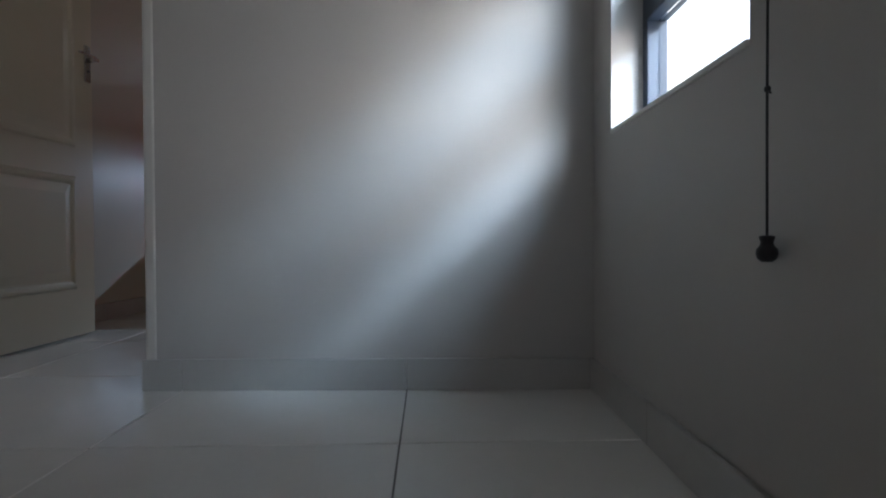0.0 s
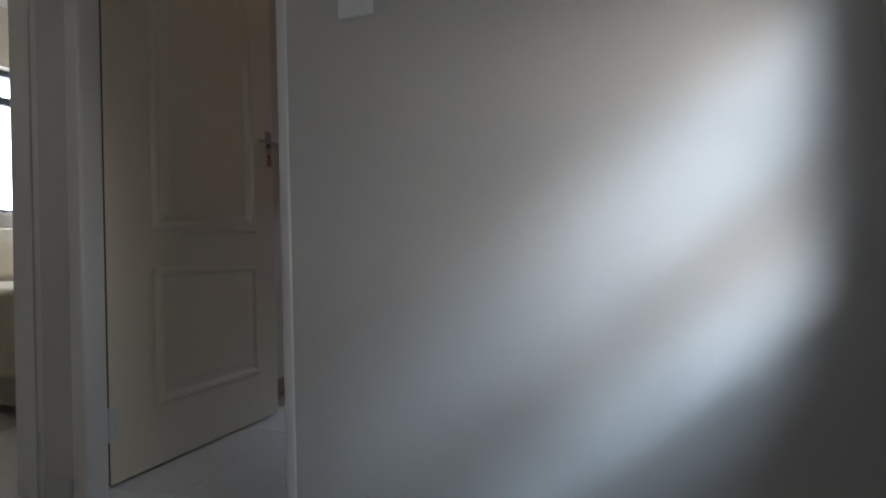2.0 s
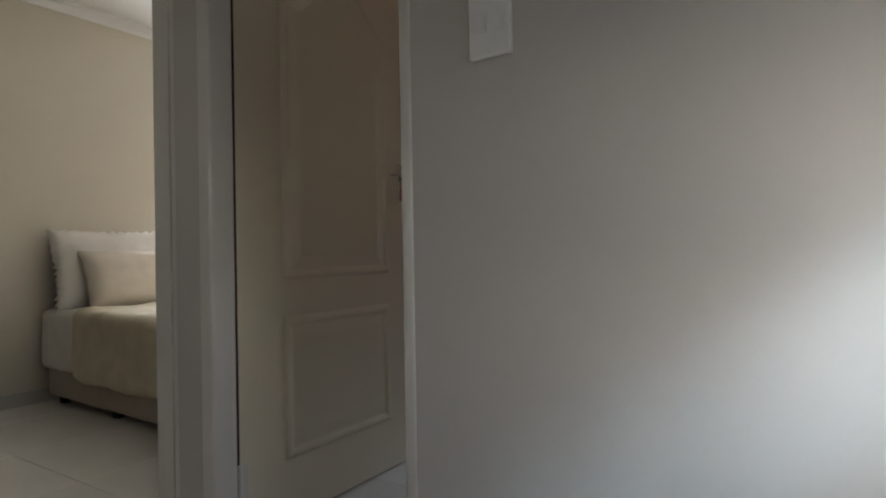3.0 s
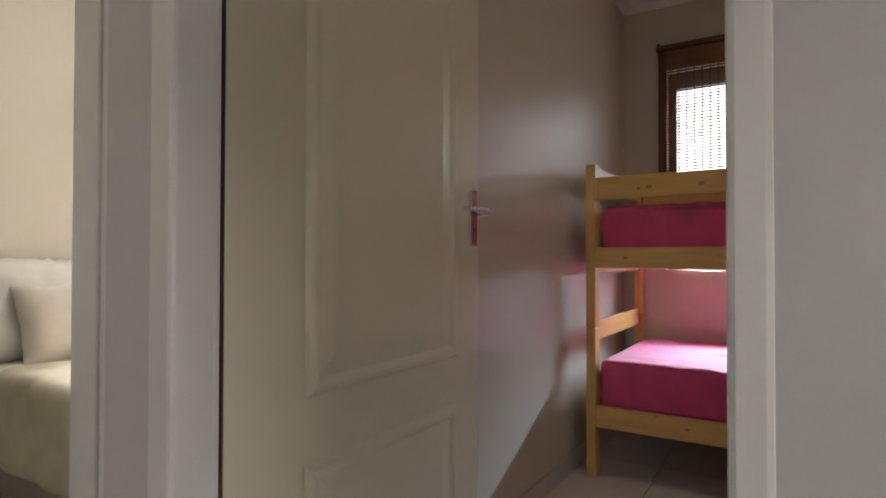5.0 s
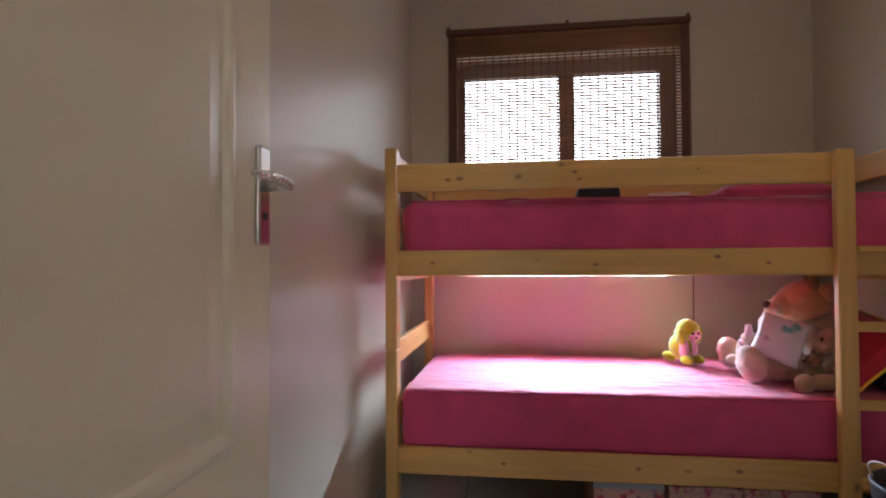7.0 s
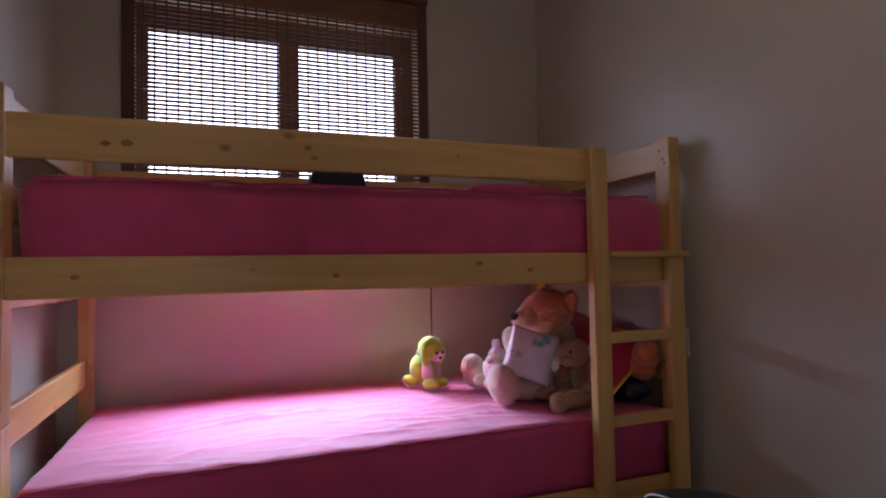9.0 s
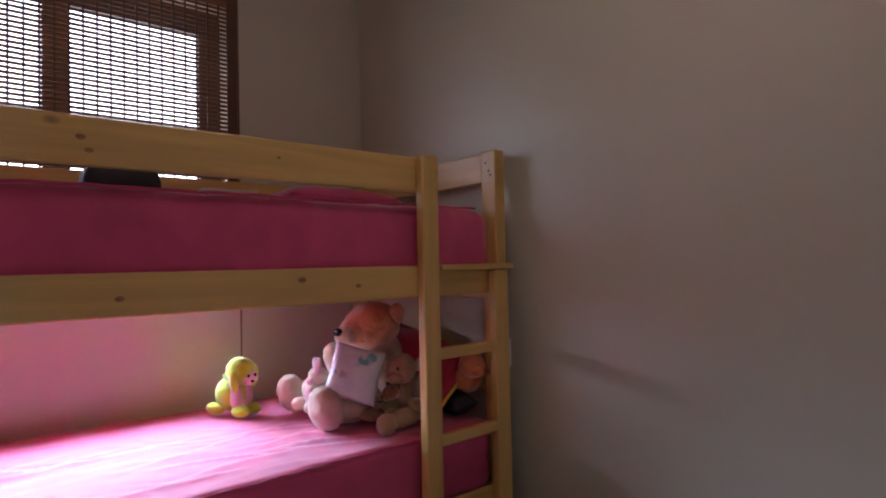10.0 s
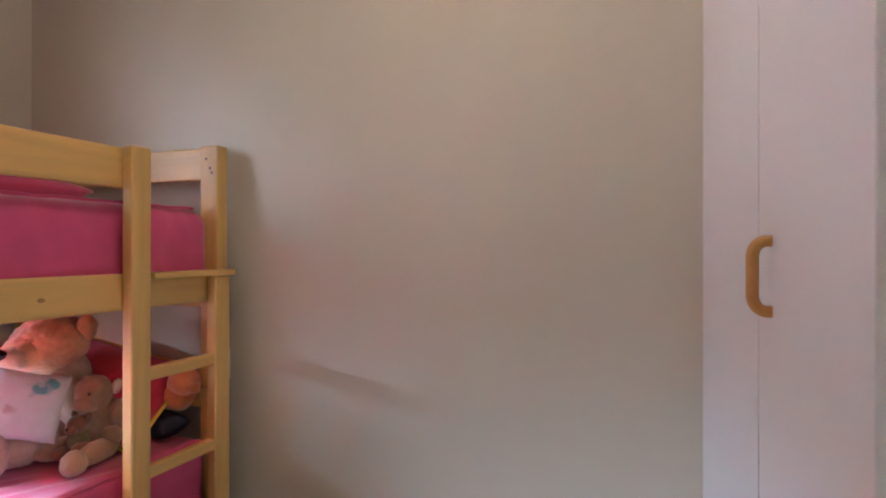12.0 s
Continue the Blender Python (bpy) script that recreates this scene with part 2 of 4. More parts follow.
def empty(name, at, label, category, group="", turn=0):
    ob = new(name)
    ob.empty_display_size = 0.05
    ob.matrix_world = pose(*at, 0, 0, turn)
    return tagged(ob, label, category, group)


def add_box(bm, x0, x1, y0, y1, z0, z1, bevel=0.0, segments=2, m=None):
    made = bmesh.ops.create_cube(bm, size=1, matrix=Matrix.Translation(((x0 + x1) / 2, (y0 + y1) / 2, (z0 + z1) / 2)) @ Matrix.Diagonal((x1 - x0, y1 - y0, z1 - z0, 1)))
    verts = made["verts"]
    if bevel:
        edges = list({e for v in verts for e in v.link_edges})
        out = bmesh.ops.bevel(bm, geom=edges, offset=bevel, segments=segments, affect="EDGES", profile=0.5)
        verts = out["verts"]
    if m is not None:
        bmesh.ops.transform(bm, matrix=m, verts=list(verts))
    return bm


def box(x0, x1, y0, y1, z0, z1, bevel=0.0, segments=2, m=None):
    return add_box(bmesh.new(), x0, x1, y0, y1, z0, z1, bevel, segments, m)


def boxes(*rows):
    bm = bmesh.new()
    for r in rows:
        add_box(bm, *r)
    return bm


def add_ball(bm, x, y, z, rx, ry=None, rz=None, turn=None, sub=3):
    m = Matrix.Translation((x, y, z))
    if turn:
        m = m @ Euler([radians(a) for a in turn]).to_matrix().to_4x4()
    m = m @ Matrix.Diagonal((rx, ry or rx, rz or rx, 1))
    return bmesh.ops.create_icosphere(bm, subdivisions=sub, radius=1, matrix=m)["verts"]


def add_tube(bm, a, b, r0, r1=None, segments=12):
    a, b = Vector(a), Vector(b)
    d = b - a
    m = Matrix.Translation((a + b) / 2) @ d.to_track_quat("Z", "Y").to_matrix().to_4x4()
    return bmesh.ops.create_cone(bm, cap_ends=True, segments=segments, radius1=r0, radius2=r0 if r1 is None else r1, depth=d.length, matrix=m)["verts"]


def lathe(profile, segments=24):
    """A turned body from (radius, height) pairs, round z."""
    bm = bmesh.new()
    rings = []
    for r, z in profile:
        rings.append([bm.verts.new((r * math.cos(2 * math.pi * i / segments), r * math.sin(2 * math.pi * i / segments), z)) for i in range(segments)])
    for a, b in zip(rings, rings[1:]):
        for i in range(segments):
            bm.faces.new((a[i], a[(i + 1) % segments], b[(i + 1) % segments], b[i]))
    if profile[0][0] > 0:
        bm.faces.new(rings[0])
    if profile[-1][0] > 0:
        bm.faces.new(rings[-1])
    bmesh.ops.remove_doubles(bm, verts=bm.verts, dist=1e-5)
    return bm


def cable(name, points, radius, mat, parent=None, label="", category=""):
    cu = bpy.data.curves.new(name, "CURVE")
    cu.dimensions, cu.bevel_depth, cu.bevel_resolution = "3D", radius, 3
    sp = cu.splines.new("BEZIER")
    sp.bezier_points.add(len(points) - 1)
    for p, co in zip(sp.bezier_points, points):
        p.co = co
        p.handle_left_type = p.handle_right_type = "AUTO"
    cu.materials.append(mat)
    made = new(name + "_curve", cu)
    me = bpy.data.meshes.new_from_object(made.evaluated_get(bpy.context.evaluated_depsgraph_get()))
    bpy.data.objects.remove(made)
    bpy.data.curves.remove(cu)
    me.polygons.foreach_set("use_smooth", [True] * len(me.polygons))
    ob = new(name, me)
    ob.parent = parent
    if label and category:
        tagged(ob, label, category)
    elif label:
        ob["label"] = label
    return ob


def cloth_box(x0, x1, y0, y1, z0, z1, nx, ny, nz, radius, ripple, seed, slack=0.0):
    """A padded block with round edges and a rumpled skin (mattress, quilt, cushion)."""
    bm = bmesh.new()
    bmesh.ops.create_cube(bm, size=1)
    for axis, n in ((0, nx), (1, ny), (2, nz)):
        es = [e for e in bm.edges if abs((e.verts[0].co - e.verts[1].co)[axis]) > 1e-6]
        bmesh.ops.subdivide_edges(bm, edges=es, cuts=n - 1, use_grid_fill=True)
    c = Vector(((x0 + x1) / 2, (y0 + y1) / 2, (z0 + z1) / 2))
    h = Vector(((x1 - x0) / 2, (y1 - y0) / 2, (z1 - z0) / 2))
    off = Vector((seed * 3.1, seed * 1.7, seed * 0.9))
    for v in bm.verts:
        p = Vector((v.co.x * 2 * h.x, v.co.y * 2 * h.y, v.co.z * 2 * h.z))
        inner = Vector([max(-h[i] + radius, min(h[i] - radius, p[i])) for i in range(3)])
        d = p - inner
        if d.length > 1e-6:
            p = inner + d.normalized() * min(radius, d.length)
        q = p + off
        ridge = (1 - abs(noise.noise(Vector((q.x * 4.0 + q.y * 3, q.y * 7.5, q.z * 3))))) ** 7 + 0.7 * (1 - abs(noise.noise(Vector((q.x * 6.5, q.y * 4.5 - q.x * 3, 4 + q.z * 3))))) ** 9
        lift = 0.55 * ridge + noise.noise(q * 3.1) * 0.55 + noise.noise(Vector((q.x * 9, q.y * 17, q.z * 9))) * 0.30 + noise.noise(q * 28) * 0.15
        out = d.normalized() if d.length > 1e-6 else Vector((0, 0, 1))
        p += out * ripple * lift
        p.z -= slack * math.cos(v.co.x * math.pi) * (1 if v.co.z > 0 else 0.2)
        v.co = c + p
    return bm


def cushion(w, h, d, seed, n=18, ruffle=0.0):
    """A pillow that lies in xz, thick along y, thin at its rim."""
    bm = bmesh.new()
    bmesh.ops.create_cube(bm, size=1)
    for axis, k in ((0, n), (2, n)):
        es = [e for e in bm.edges if abs((e.verts[0].co - e.verts[1].co)[axis]) > 1e-6]
        bmesh.ops.subdivide_edges(bm, edges=es, cuts=k - 1, use_grid_fill=True)
    for v in bm.verts:
        u, w2 = v.co.x * 2, v.co.z * 2
        edge = max(0.0, (1 - abs(u) ** 2.6) * (1 - abs(w2) ** 2.6)) ** 0.42
        pinch = 1 - 0.06 * (1 - abs(u)) * abs(w2) ** 3 - 0.06 * (1 - abs(w2)) * abs(u) ** 3
        q = Vector((u * 1.5 + seed, w2 * 1.5, v.co.y + seed * 2))
        s = noise.noise(q * 1.7) * 0.05 + noise.noise(q * 5) * 0.025
        v.co = Vector((u * w / 2 * pinch, v.co.y * d * (0.06 + 0.94 * edge) + s * d * (1 if v.co.y > 0 else -1), w2 * h / 2 * pinch))
        if ruffle and (abs(u) > 0.97 or abs(w2) > 0.97):
            v.co += Vector((u, 0, w2)) * ruffle * (0.6 + 0.4 * math.sin(40 * (u + w2))) + Vector((0, ruffle * 0.8 * math.sin(33 * (u - w2)), 0))
    return bm

# ---------------- structure ----------------
EAST, NORTH, WEST = 1.163, 3.2, -0.93      # inner faces of the bunk room
PART = 0.115                                # thickness of the passage's end wall
TOP = 2.62


def structure(name, bm, mat, label, category):
    return tagged(part(name, bm, mat), label, category, kind="structure")


floor = structure("floor", boxes((-3.6, 1.40, -3.7, 3.6, -0.15, -0.004)), GROUT, "grey grouted floor slab under polished tiles", "floor")
wall_passage = structure("wall_passage_end", boxes((0.0, EAST, 0, PART, 0, TOP), (-0.70, 0.0, 0, PART, 2.07, TOP)), WALL_GREY,
                         "smooth grey painted wall at the passage end", "wall")
structure("wall_stub", boxes((-0.82, -0.70, 0, 0.06, 0, TOP), (-0.82, -0.77, 0.06, PART, 0, TOP)), WALL_GREY, "short grey painted wall between two door frames", "wall")
structure("wall_corner", boxes((-0.955, -0.82, 0.026, PART, 0, TOP), (-1.06, -0.955, 0.10, PART, 0, TOP)), WALL_GREY, "grey painted wall corner behind the bedroom door frame", "wall")
wall_bunk_west = structure("wall_bunk_west", boxes((-1.06, WEST, PART, NORTH, 0, TOP)), WALL, "beige satin painted wall beside the bunk bed", "wall")
WX0, WX1, WZ0, WZ1 = -0.68, 0.52, 0.957, 2.165
wall_north = structure("wall_north", boxes((-3.6, WX0, NORTH, NORTH + 0.22, -0.15, TOP + 0.2), (WX1, 1.383, NORTH, NORTH + 0.22, -0.15, TOP + 0.2), (WX0, WX1, NORTH, NORTH + 0.22, -0.15, WZ0),
                       (WX0, WX1, NORTH, NORTH + 0.22, WZ1, TOP + 0.2)), WALL, "beige painted outer wall behind the bunk bed", "wall")
PY0, PY1, PZ0, PZ1 = -0.755, -0.153, 0.635, 1.32
wall_east = structure("wall_east", boxes((EAST, 1.383, PART / 2, NORTH, -0.15, TOP + 0.2)), WALL, "beige painted outer wall with soft light", "wall")
wall_passage_east = structure("wall_passage_east", boxes((EAST, 1.383, PY1, PART / 2, -0.15, TOP + 0.2), (EAST, 1.383, -3.7, PY0, -0.15, TOP + 0.2), (EAST, 1.383, PY0, PY1, -0.15, PZ0), (EAST, 1.383, PY0, PY1, PZ1, TOP + 0.2)),
                              WALL_GREY, "grey painted passage wall with a window", "wall")
wall_passage_west = structure("wall_passage_west", boxes((-0.955, -0.82, -3.5, -0.80, 0, TOP), (-0.955, -0.82, -0.80, 0.0, 2.07, TOP)), WALL_GREY, "grey painted passage wall with a doorway", "wall")
# closing wall out of view; its opening is added for the rear fill lamp
wall_south = structure("wall_south", boxes((-3.6, 0.25, -3.7, -3.5, -0.15, TOP + 0.2), (0.85, EAST, -3.7, -3.5, -0.15, TOP + 0.2), (0.25, 0.85, -3.7, -3.5, 1.95, TOP + 0.2), (0.25, 0.85, -3.7, -3.5, -0.15, 1.25)), WALL_GREY, "grey painted closing wall with an added opening for fill light", "wall")
BW0, BW1, BZ0, BZ1 = 1.335, 2.55, 1.0, 1.98
wall_bedroom_west = structure("wall_bedroom_west", boxes((-3.42, -3.2, -3.5, BW0, -0.15, TOP), (-3.42, -3.2, BW1, NORTH, -0.15, TOP), (-3.42, -3.2, BW0, BW1, -0.15, BZ0), (-3.42, -3.2, BW0, BW1, BZ1, TOP)),
                              WALL, "beige painted bedroom wall with a window", "wall")
ceiling = structure("ceiling", boxes((-1.0, EAST + 0.1, -3.6, NORTH + 0.1, TOP, TOP + 0.12)), WHITE, "white painted ceiling over passage and bunk room", "ceiling")
ceiling_bedroom = structure("ceiling_bedroom", boxes((-3.3, -1.0, -3.6, NORTH + 0.1, 2.44, 2.56)), WHITE, "white painted bedroom ceiling", "ceiling")


def cornice(name, x0, x1, y0, y1, z, size=0.06):
    """A coved plaster cornice round a rectangular room."""
    bm = bmesh.new()
    prof = [(0.0, -size), (0.006, -size), (0.010, -size * 0.75), (size * 0.35, -size * 0.32), (size * 0.78, -0.010), (size, -0.006), (size, 0.0), (0, 0)]
    corners = [(x0, y0, 1, 1), (x1, y0, -1, 1), (x1, y1, -1, -1), (x0, y1, 1, -1)]
    rings = [[bm.verts.new((cx + sx * p, cy + sy * p, z + q)) for p, q in prof] for cx, cy, sx, sy in corners]
    for i in range(4):
        a, b = rings[i], rings[(i + 1) % 4]
        for k in range(len(prof)):
            bm.faces.new((a[k], a[(k + 1) % len(prof)], b[(k + 1) % len(prof)], b[k]))
    return structure(name, bm, WHITE, "white coved plaster cornice", "cornice")


cornice("cornice", WEST, EAST, PART, NORTH, TOP)
cornice("cornice", -3.2, -1.06, -3.5, NORTH, 2.44)
cornice("cornice", -0.82, EAST, -3.5, 0, TOP)

# door frames, of pressed steel, with a rebate
door_frame = empty("door_frame", (-0.36, 0.05, 0), "off-white pressed steel door frame of the bunk room", "door frame")
tagged(door_frame, kind="structure")


def under(thing, name, bm, mat, label="", smooth=False):
    """A part built in world places, put under a thing."""
    bmesh.ops.transform(bm, matrix=thing.matrix_world.inverted(), verts=bm.verts)
    return part(name, bm, mat, thing, label, smooth)


HX = -0.70   # throat of the hinge jamb
under(door_frame, "jamb", boxes((HX - 0.001, HX + 0.052, -0.007, 0.062, 0, 2.07, 0.007), (HX - 0.069, HX, 0.061, 0.104, 0, 2.07, 0.003), (HX - 0.071, HX - 0.022, 0.10, PART + 0.004, 0, 2.07, 0.003)), FRAME)
under(door_frame, "jamb", boxes((-0.012, 0.018, -0.003, PART + 0.006, 0, 2.07, 0.006)), FRAME)
under(door_frame, "head", boxes((HX - 0.05, 0.03, -0.007, PART + 0.005, 2.03, 2.075, 0.004)), FRAME)
under(door_frame, "strike_plate", boxes((-0.0145, -0.012, 0.055, 0.085, 1.07, 1.19, 0.001)), CHROME, "small steel strike plate")
bedroom_frame = empty("door_frame", (-0.89, -0.4, 0), "off-white pressed steel door frame of the bedroom", "door frame")
tagged(bedroom_frame, kind="structure")
under(bedroom_frame, "jamb", boxes((-0.962, -0.8195, 0.018, 0.027, 0, 2.07, 0.002), (-0.905, -0.87, 0.012, 0.019, 0, 2.07, 0.002)), FRAME)
under(bedroom_frame, "jamb", boxes((-0.965, -0.812, -0.804, -0.775, 0, 2.07, 0.005)), FRAME)
under(bedroom_frame, "head", boxes((-0.965, -0.812, -0.775, 0.018, 2.035, 2.075, 0.005)), FRAME)

# passage window: charcoal aluminium, a fixed light below a top-hung sash
window_1 = empty("window_1", (1.25, (PY0 + PY1) / 2, PZ0), "charcoal aluminium window with one transom in the passage", "window")
tagged(window_1, kind="structure")
FX0, FX1 = 1.236, 1.285
under(window_1, "frame", boxes((FX0, FX1, PY1 - 0.030, PY1, PZ0, PZ1, 0.003), (FX0, FX1, PY0, PY0 + 0.030, PZ0, PZ1, 0.003), (FX0, FX1, PY0 + 0.03, PY1 - 0.03, PZ0, PZ0 + 0.038, 0.003), (FX0, FX1, PY0 + 0.03, PY1 - 0.03, PZ1 - 0.035, PZ1, 0.003)), DARK_ALU)
under(window_1, "transom", boxes((FX0 - 0.004, FX1, PY0 + 0.03, PY1 - 0.03, 0.885, 0.94, 0.003)), DARK_ALU)
under(window_1, "sash", boxes((FX0 - 0.012, FX1 - 0.006, PY1 - 0.062, PY1 - 0.031, 0.942, PZ1 - 0.036, 0.003), (FX0 - 0.012, FX1 - 0.006, PY0 + 0.031, PY0 + 0.062, 0.942, PZ1 - 0.036, 0.003),
                              (FX0 - 0.012, FX1 - 0.006, PY0 + 0.062, PY1 - 0.062, 0.942, 0.975, 0.003), (FX0 - 0.012, FX1 - 0.006, PY0 + 0.062, PY1 - 0.062, PZ1 - 0.068, PZ1 - 0.036, 0.003)), DARK_ALU)
for z0, z1, g in ((PZ0 + 0.038, 0.885, 0.03), (0.975, PZ1 - 0.068, 0.062)):
    pane = under(window_1, "pane", boxes((1.262, 1.267, PY0 + g, PY1 - g, z0, z1)), GLASS)
    pane.visible_shadow = False
structure("window_sill", boxes((EAST - 0.004, FX0, PY0 + 0.002, PY1 - 0.002, PZ0 - 0.001, PZ0 + 0.010, 0.003)), FRAME, "white painted window sill in the passage", "sill")

# bunk room window, bronze aluminium, two lights
window_2 = empty("window_2", ((WX0 + WX1) / 2, 3.31, WZ0), "bronze aluminium two-light window behind the blind", "window")
tagged(window_2, kind="structure")
A, B = 3.30, 3.345
under(window_2, "frame", boxes((WX0, WX0 + 0.045, A, B, WZ0, WZ1, 0.003), (0.433, WX1, A, B, WZ0, WZ1, 0.003), (WX0 + 0.045, 0.433, A, B, WZ0, WZ0 + 0.045, 0.003), (WX0 + 0.045, 0.433, A, B, 2.075, WZ1, 0.003)), BRONZE_ALU)
under(window_2, "mullion", boxes((-0.109, -0.025, A - 0.006, B, WZ0 + 0.045, 2.075, 0.003)), BRONZE_ALU)
for x0, x1 in ((WX0 + 0.045, -0.109), (-0.025, 0.433)):
    pane = under(window_2, "pane", boxes((x0, x1, 3.32, 3.325, WZ0 + 0.045, 2.075)), GLASS)
    pane.visible_shadow = False

# bedroom window
window_3 = empty("window_3", (-3.3, 1.9, BZ0), "charcoal aluminium bedroom window with a high transom", "window")
tagged(window_3, kind="structure")
C, D = -3.33, -3.285
under(window_3, "frame", boxes((C, D, BW0, BW0 + 0.04, BZ0, BZ1, 0.003), (C, D, BW1 - 0.04, BW1, BZ0, BZ1, 0.003), (C, D, BW0 + 0.04, BW1 - 0.04, BZ0, BZ0 + 0.04, 0.003), (C, D, BW0 + 0.04, BW1 - 0.04, BZ1 - 0.04, BZ1, 0.003)), DARK_ALU)
under(window_3, "transom", boxes((C, D + 0.004, BW0 + 0.04, BW1 - 0.04, 1.745, 1.80, 0.003)), DARK_ALU)
for z0, z1 in ((BZ0 + 0.04, 1.745), (1.80, BZ1 - 0.04)):
    pane = under(window_3, "pane", boxes((-3.31, -3.305, BW0 + 0.04, BW1 - 0.04, z0, z1)), GLASS)
    pane.visible_shadow = False

# ---------------- outside ----------------
structure("ground", boxes((-400, 400, -400, 400, -0.5, -0.3)), GROUND, "pale paved ground outside reaching the horizon", "ground")
structure("eave", boxes((1.383, 1.82, -6, 6, 2.46, 2.6), (-3.6, 2.0, NORTH + 0.22, NORTH + 0.62, 2.46, 2.6)), FASCIA, "white boarded roof overhang outside the windows", "eave")
structure("roof", boxes((-4.2, 2.0, -6, 3.9, 2.82, 2.95)), ROOF, "flat roof slab over the rooms", "roof")
# pier's colour already holds the shade under the eave
structure("wall_outer_pier", boxes((1.383, 1.56, 0.30, 3.42, -0.3, 2.46)), PIER_SHADE, "pale plastered outer pier beside the window", "wall")
house = empty("neighbour_house", (9.0, 8.5, -0.3), "pale plastered house with low tiled roof next door", "house")
under(house, "wall", boxes((3.0, 16, 7.0, 14, -0.3, 1.91)), RENDER)
under(house, "fascia", boxes((2.7, 16.3, 6.65, 6.72, 1.91, 2.09, 0.01)), FASCIA)
under(house, "gutter", boxes((2.7, 16.3, 6.56, 6.65, 2.01, 2.10, 0.02)), FASCIA)
rise = math.tan(radians(17))
bm = bmesh.new()
for k in range(13):
    y0 = 6.62 + 0.33 * k
    z0 = 2.10 + (y0 - 6.62) * rise
    n = 34
    w = 13.6 / n
    for i in range(n):
        x0 = 2.7 + w * i
        vs = [bm.verts.new(p) for p in ((x0, y0, z0 + 0.03), (x0 + w * 0.5, y0, z0 + 0.075), (x0 + w, y0, z0 + 0.03), (x0 + w, y0 + 0.36, z0 + 0.36 * rise + 0.01), (x0 + w * 0.5, y0 + 0.36, z0 + 0.36 * rise + 0.055), (x0, y0 + 0.36, z0 + 0.36 * rise + 0.01))]
        bm.faces.new((vs[0], vs[1], vs[4], vs[5]))
        bm.faces.new((vs[1], vs[2], vs[3], vs[4]))
        b0, b1, b2 = (bm.verts.new((x, y0, z0 - 0.02)) for x in (x0, x0 + w * 0.5, x0 + w))
        bm.faces.new((vs[0], b0, b1, vs[1]))
        bm.faces.new((vs[1], b1, b2, vs[2]))
tiles = under(house, "roof_tiles", bm, ROOF)
tagged(tiles, kind="stuff")
far = empty("far_house", (18, 25, -0.3), "distant two-storey house with a red hipped roof", "house")
under(far, "wall", boxes((13.4, 23, 20.6, 30, -0.3, 5.8)), RENDER)
bm = bmesh.new()
base = [bm.verts.new(p) for p in ((12.7, 20, 5.8), (23.7, 20, 5.8), (23.7, 30.6, 5.8), (12.7, 30.6, 5.8))]
ridge = [bm.verts.new(p) for p in ((17.5, 25.3, 8.1), (19, 25.3, 8.1))]
for f in ((base[0], base[1], ridge[1], ridge[0]), (base[1], base[2], ridge[1]), (base[2], base[3], ridge[0], ridge[1]), (base[3], base[0], ridge[0]), tuple(base)):
    bm.faces.new(f)
under(far, "roof", bm, ROOF_RED)

# ---------------- passage: door, switch, cord ----------------
door_leaf = empty("door_1", (-0.715, 0.135, 0.0), "open cream moulded two-panel interior door", "door")
tagged(door_leaf, kind="structure")
LX0, LX1, LY0, LY1, LZ0, LZ1 = -0.765, -0.728, 0.131, 0.945, 0.008, 2.035


def panel_ring(bm, pts, x, depth=0.010, width=0.034):
    """A moulded panel in the plane x: a bevelled sunk ring about a raised field, proud of the face by a little."""
    c = sum((Vector((0, y, z)) for y, z in pts), Vector()) / len(pts)
    levels = [(0.0, 0.0), (0.2, 0.006), (0.45, 0.008), (0.7, 0.0065), (0.95, 0.001), (1.2, 0.001), (2.0, 0.005), (2.1, 0.0055)]
    rings = []
    for k, h in levels:
        ring = []
        for i, (y, z) in enumerate(pts):
            p, q, r = Vector(pts[i - 1]), Vector(pts[i]), Vector(pts[(i + 1) % len(pts)])
            n1 = Vector((-(q - p).y, (q - p).x)).normalized()
            n2 = Vector((-(r - q).y, (r - q).x)).normalized()
            n = (n1 + n2).normalized()
            s = 1 / max(0.5, n.dot(n1))
            o = q + n * s * k * width
            ring.append(bm.verts.new((x + h, o.x, o.y)))
        rings.append(ring)
    for a, b in zip(rings, rings[1:]):
        for i in range(len(a)):
            j = (i + 1) % len(a)
            bm.faces.new((a[i], a[j], b[j], b[i]))
    bm.faces.new(rings[-1])
    return bm


under(door_leaf, "leaf", box(LX0, LX1, LY0, LY1, LZ0, LZ1, 0.003), DOOR)
# thin dark strip on the leaf's edge, coloured as the gap's shade
under(door_leaf, "hinge_gap_strip", box(LX0 + 0.001, LX1 - 0.001, LY0 - 0.003, LY0 + 0.001, LZ0, LZ1, 0.0005), HINGE_GAP_SHADE, "dark strip standing in for the shade of the hinge gap")
arch = [(0.300, 0.775), (0.825, 0.775), (0.825, 1.69)]
for i in range(1, 12):
    u = i / 12
    arch.append((0.825 - 0.525 * u, 1.69 + 0.19 * math.sin(math.pi * u) ** 1.6))
arch.append((0.300, 1.69))
under(door_leaf, "upper_panel", panel_ring(bmesh.new(), arch, LX1 + 0.001), DOOR, "arched raised panel moulding")
under(door_leaf, "lower_panel", panel_ring(bmesh.new(), [(0.300, 0.20), (0.825, 0.20), (0.825, 0.655), (0.300, 0.655)], LX1 + 0.001), DOOR, "rectangular raised panel moulding")
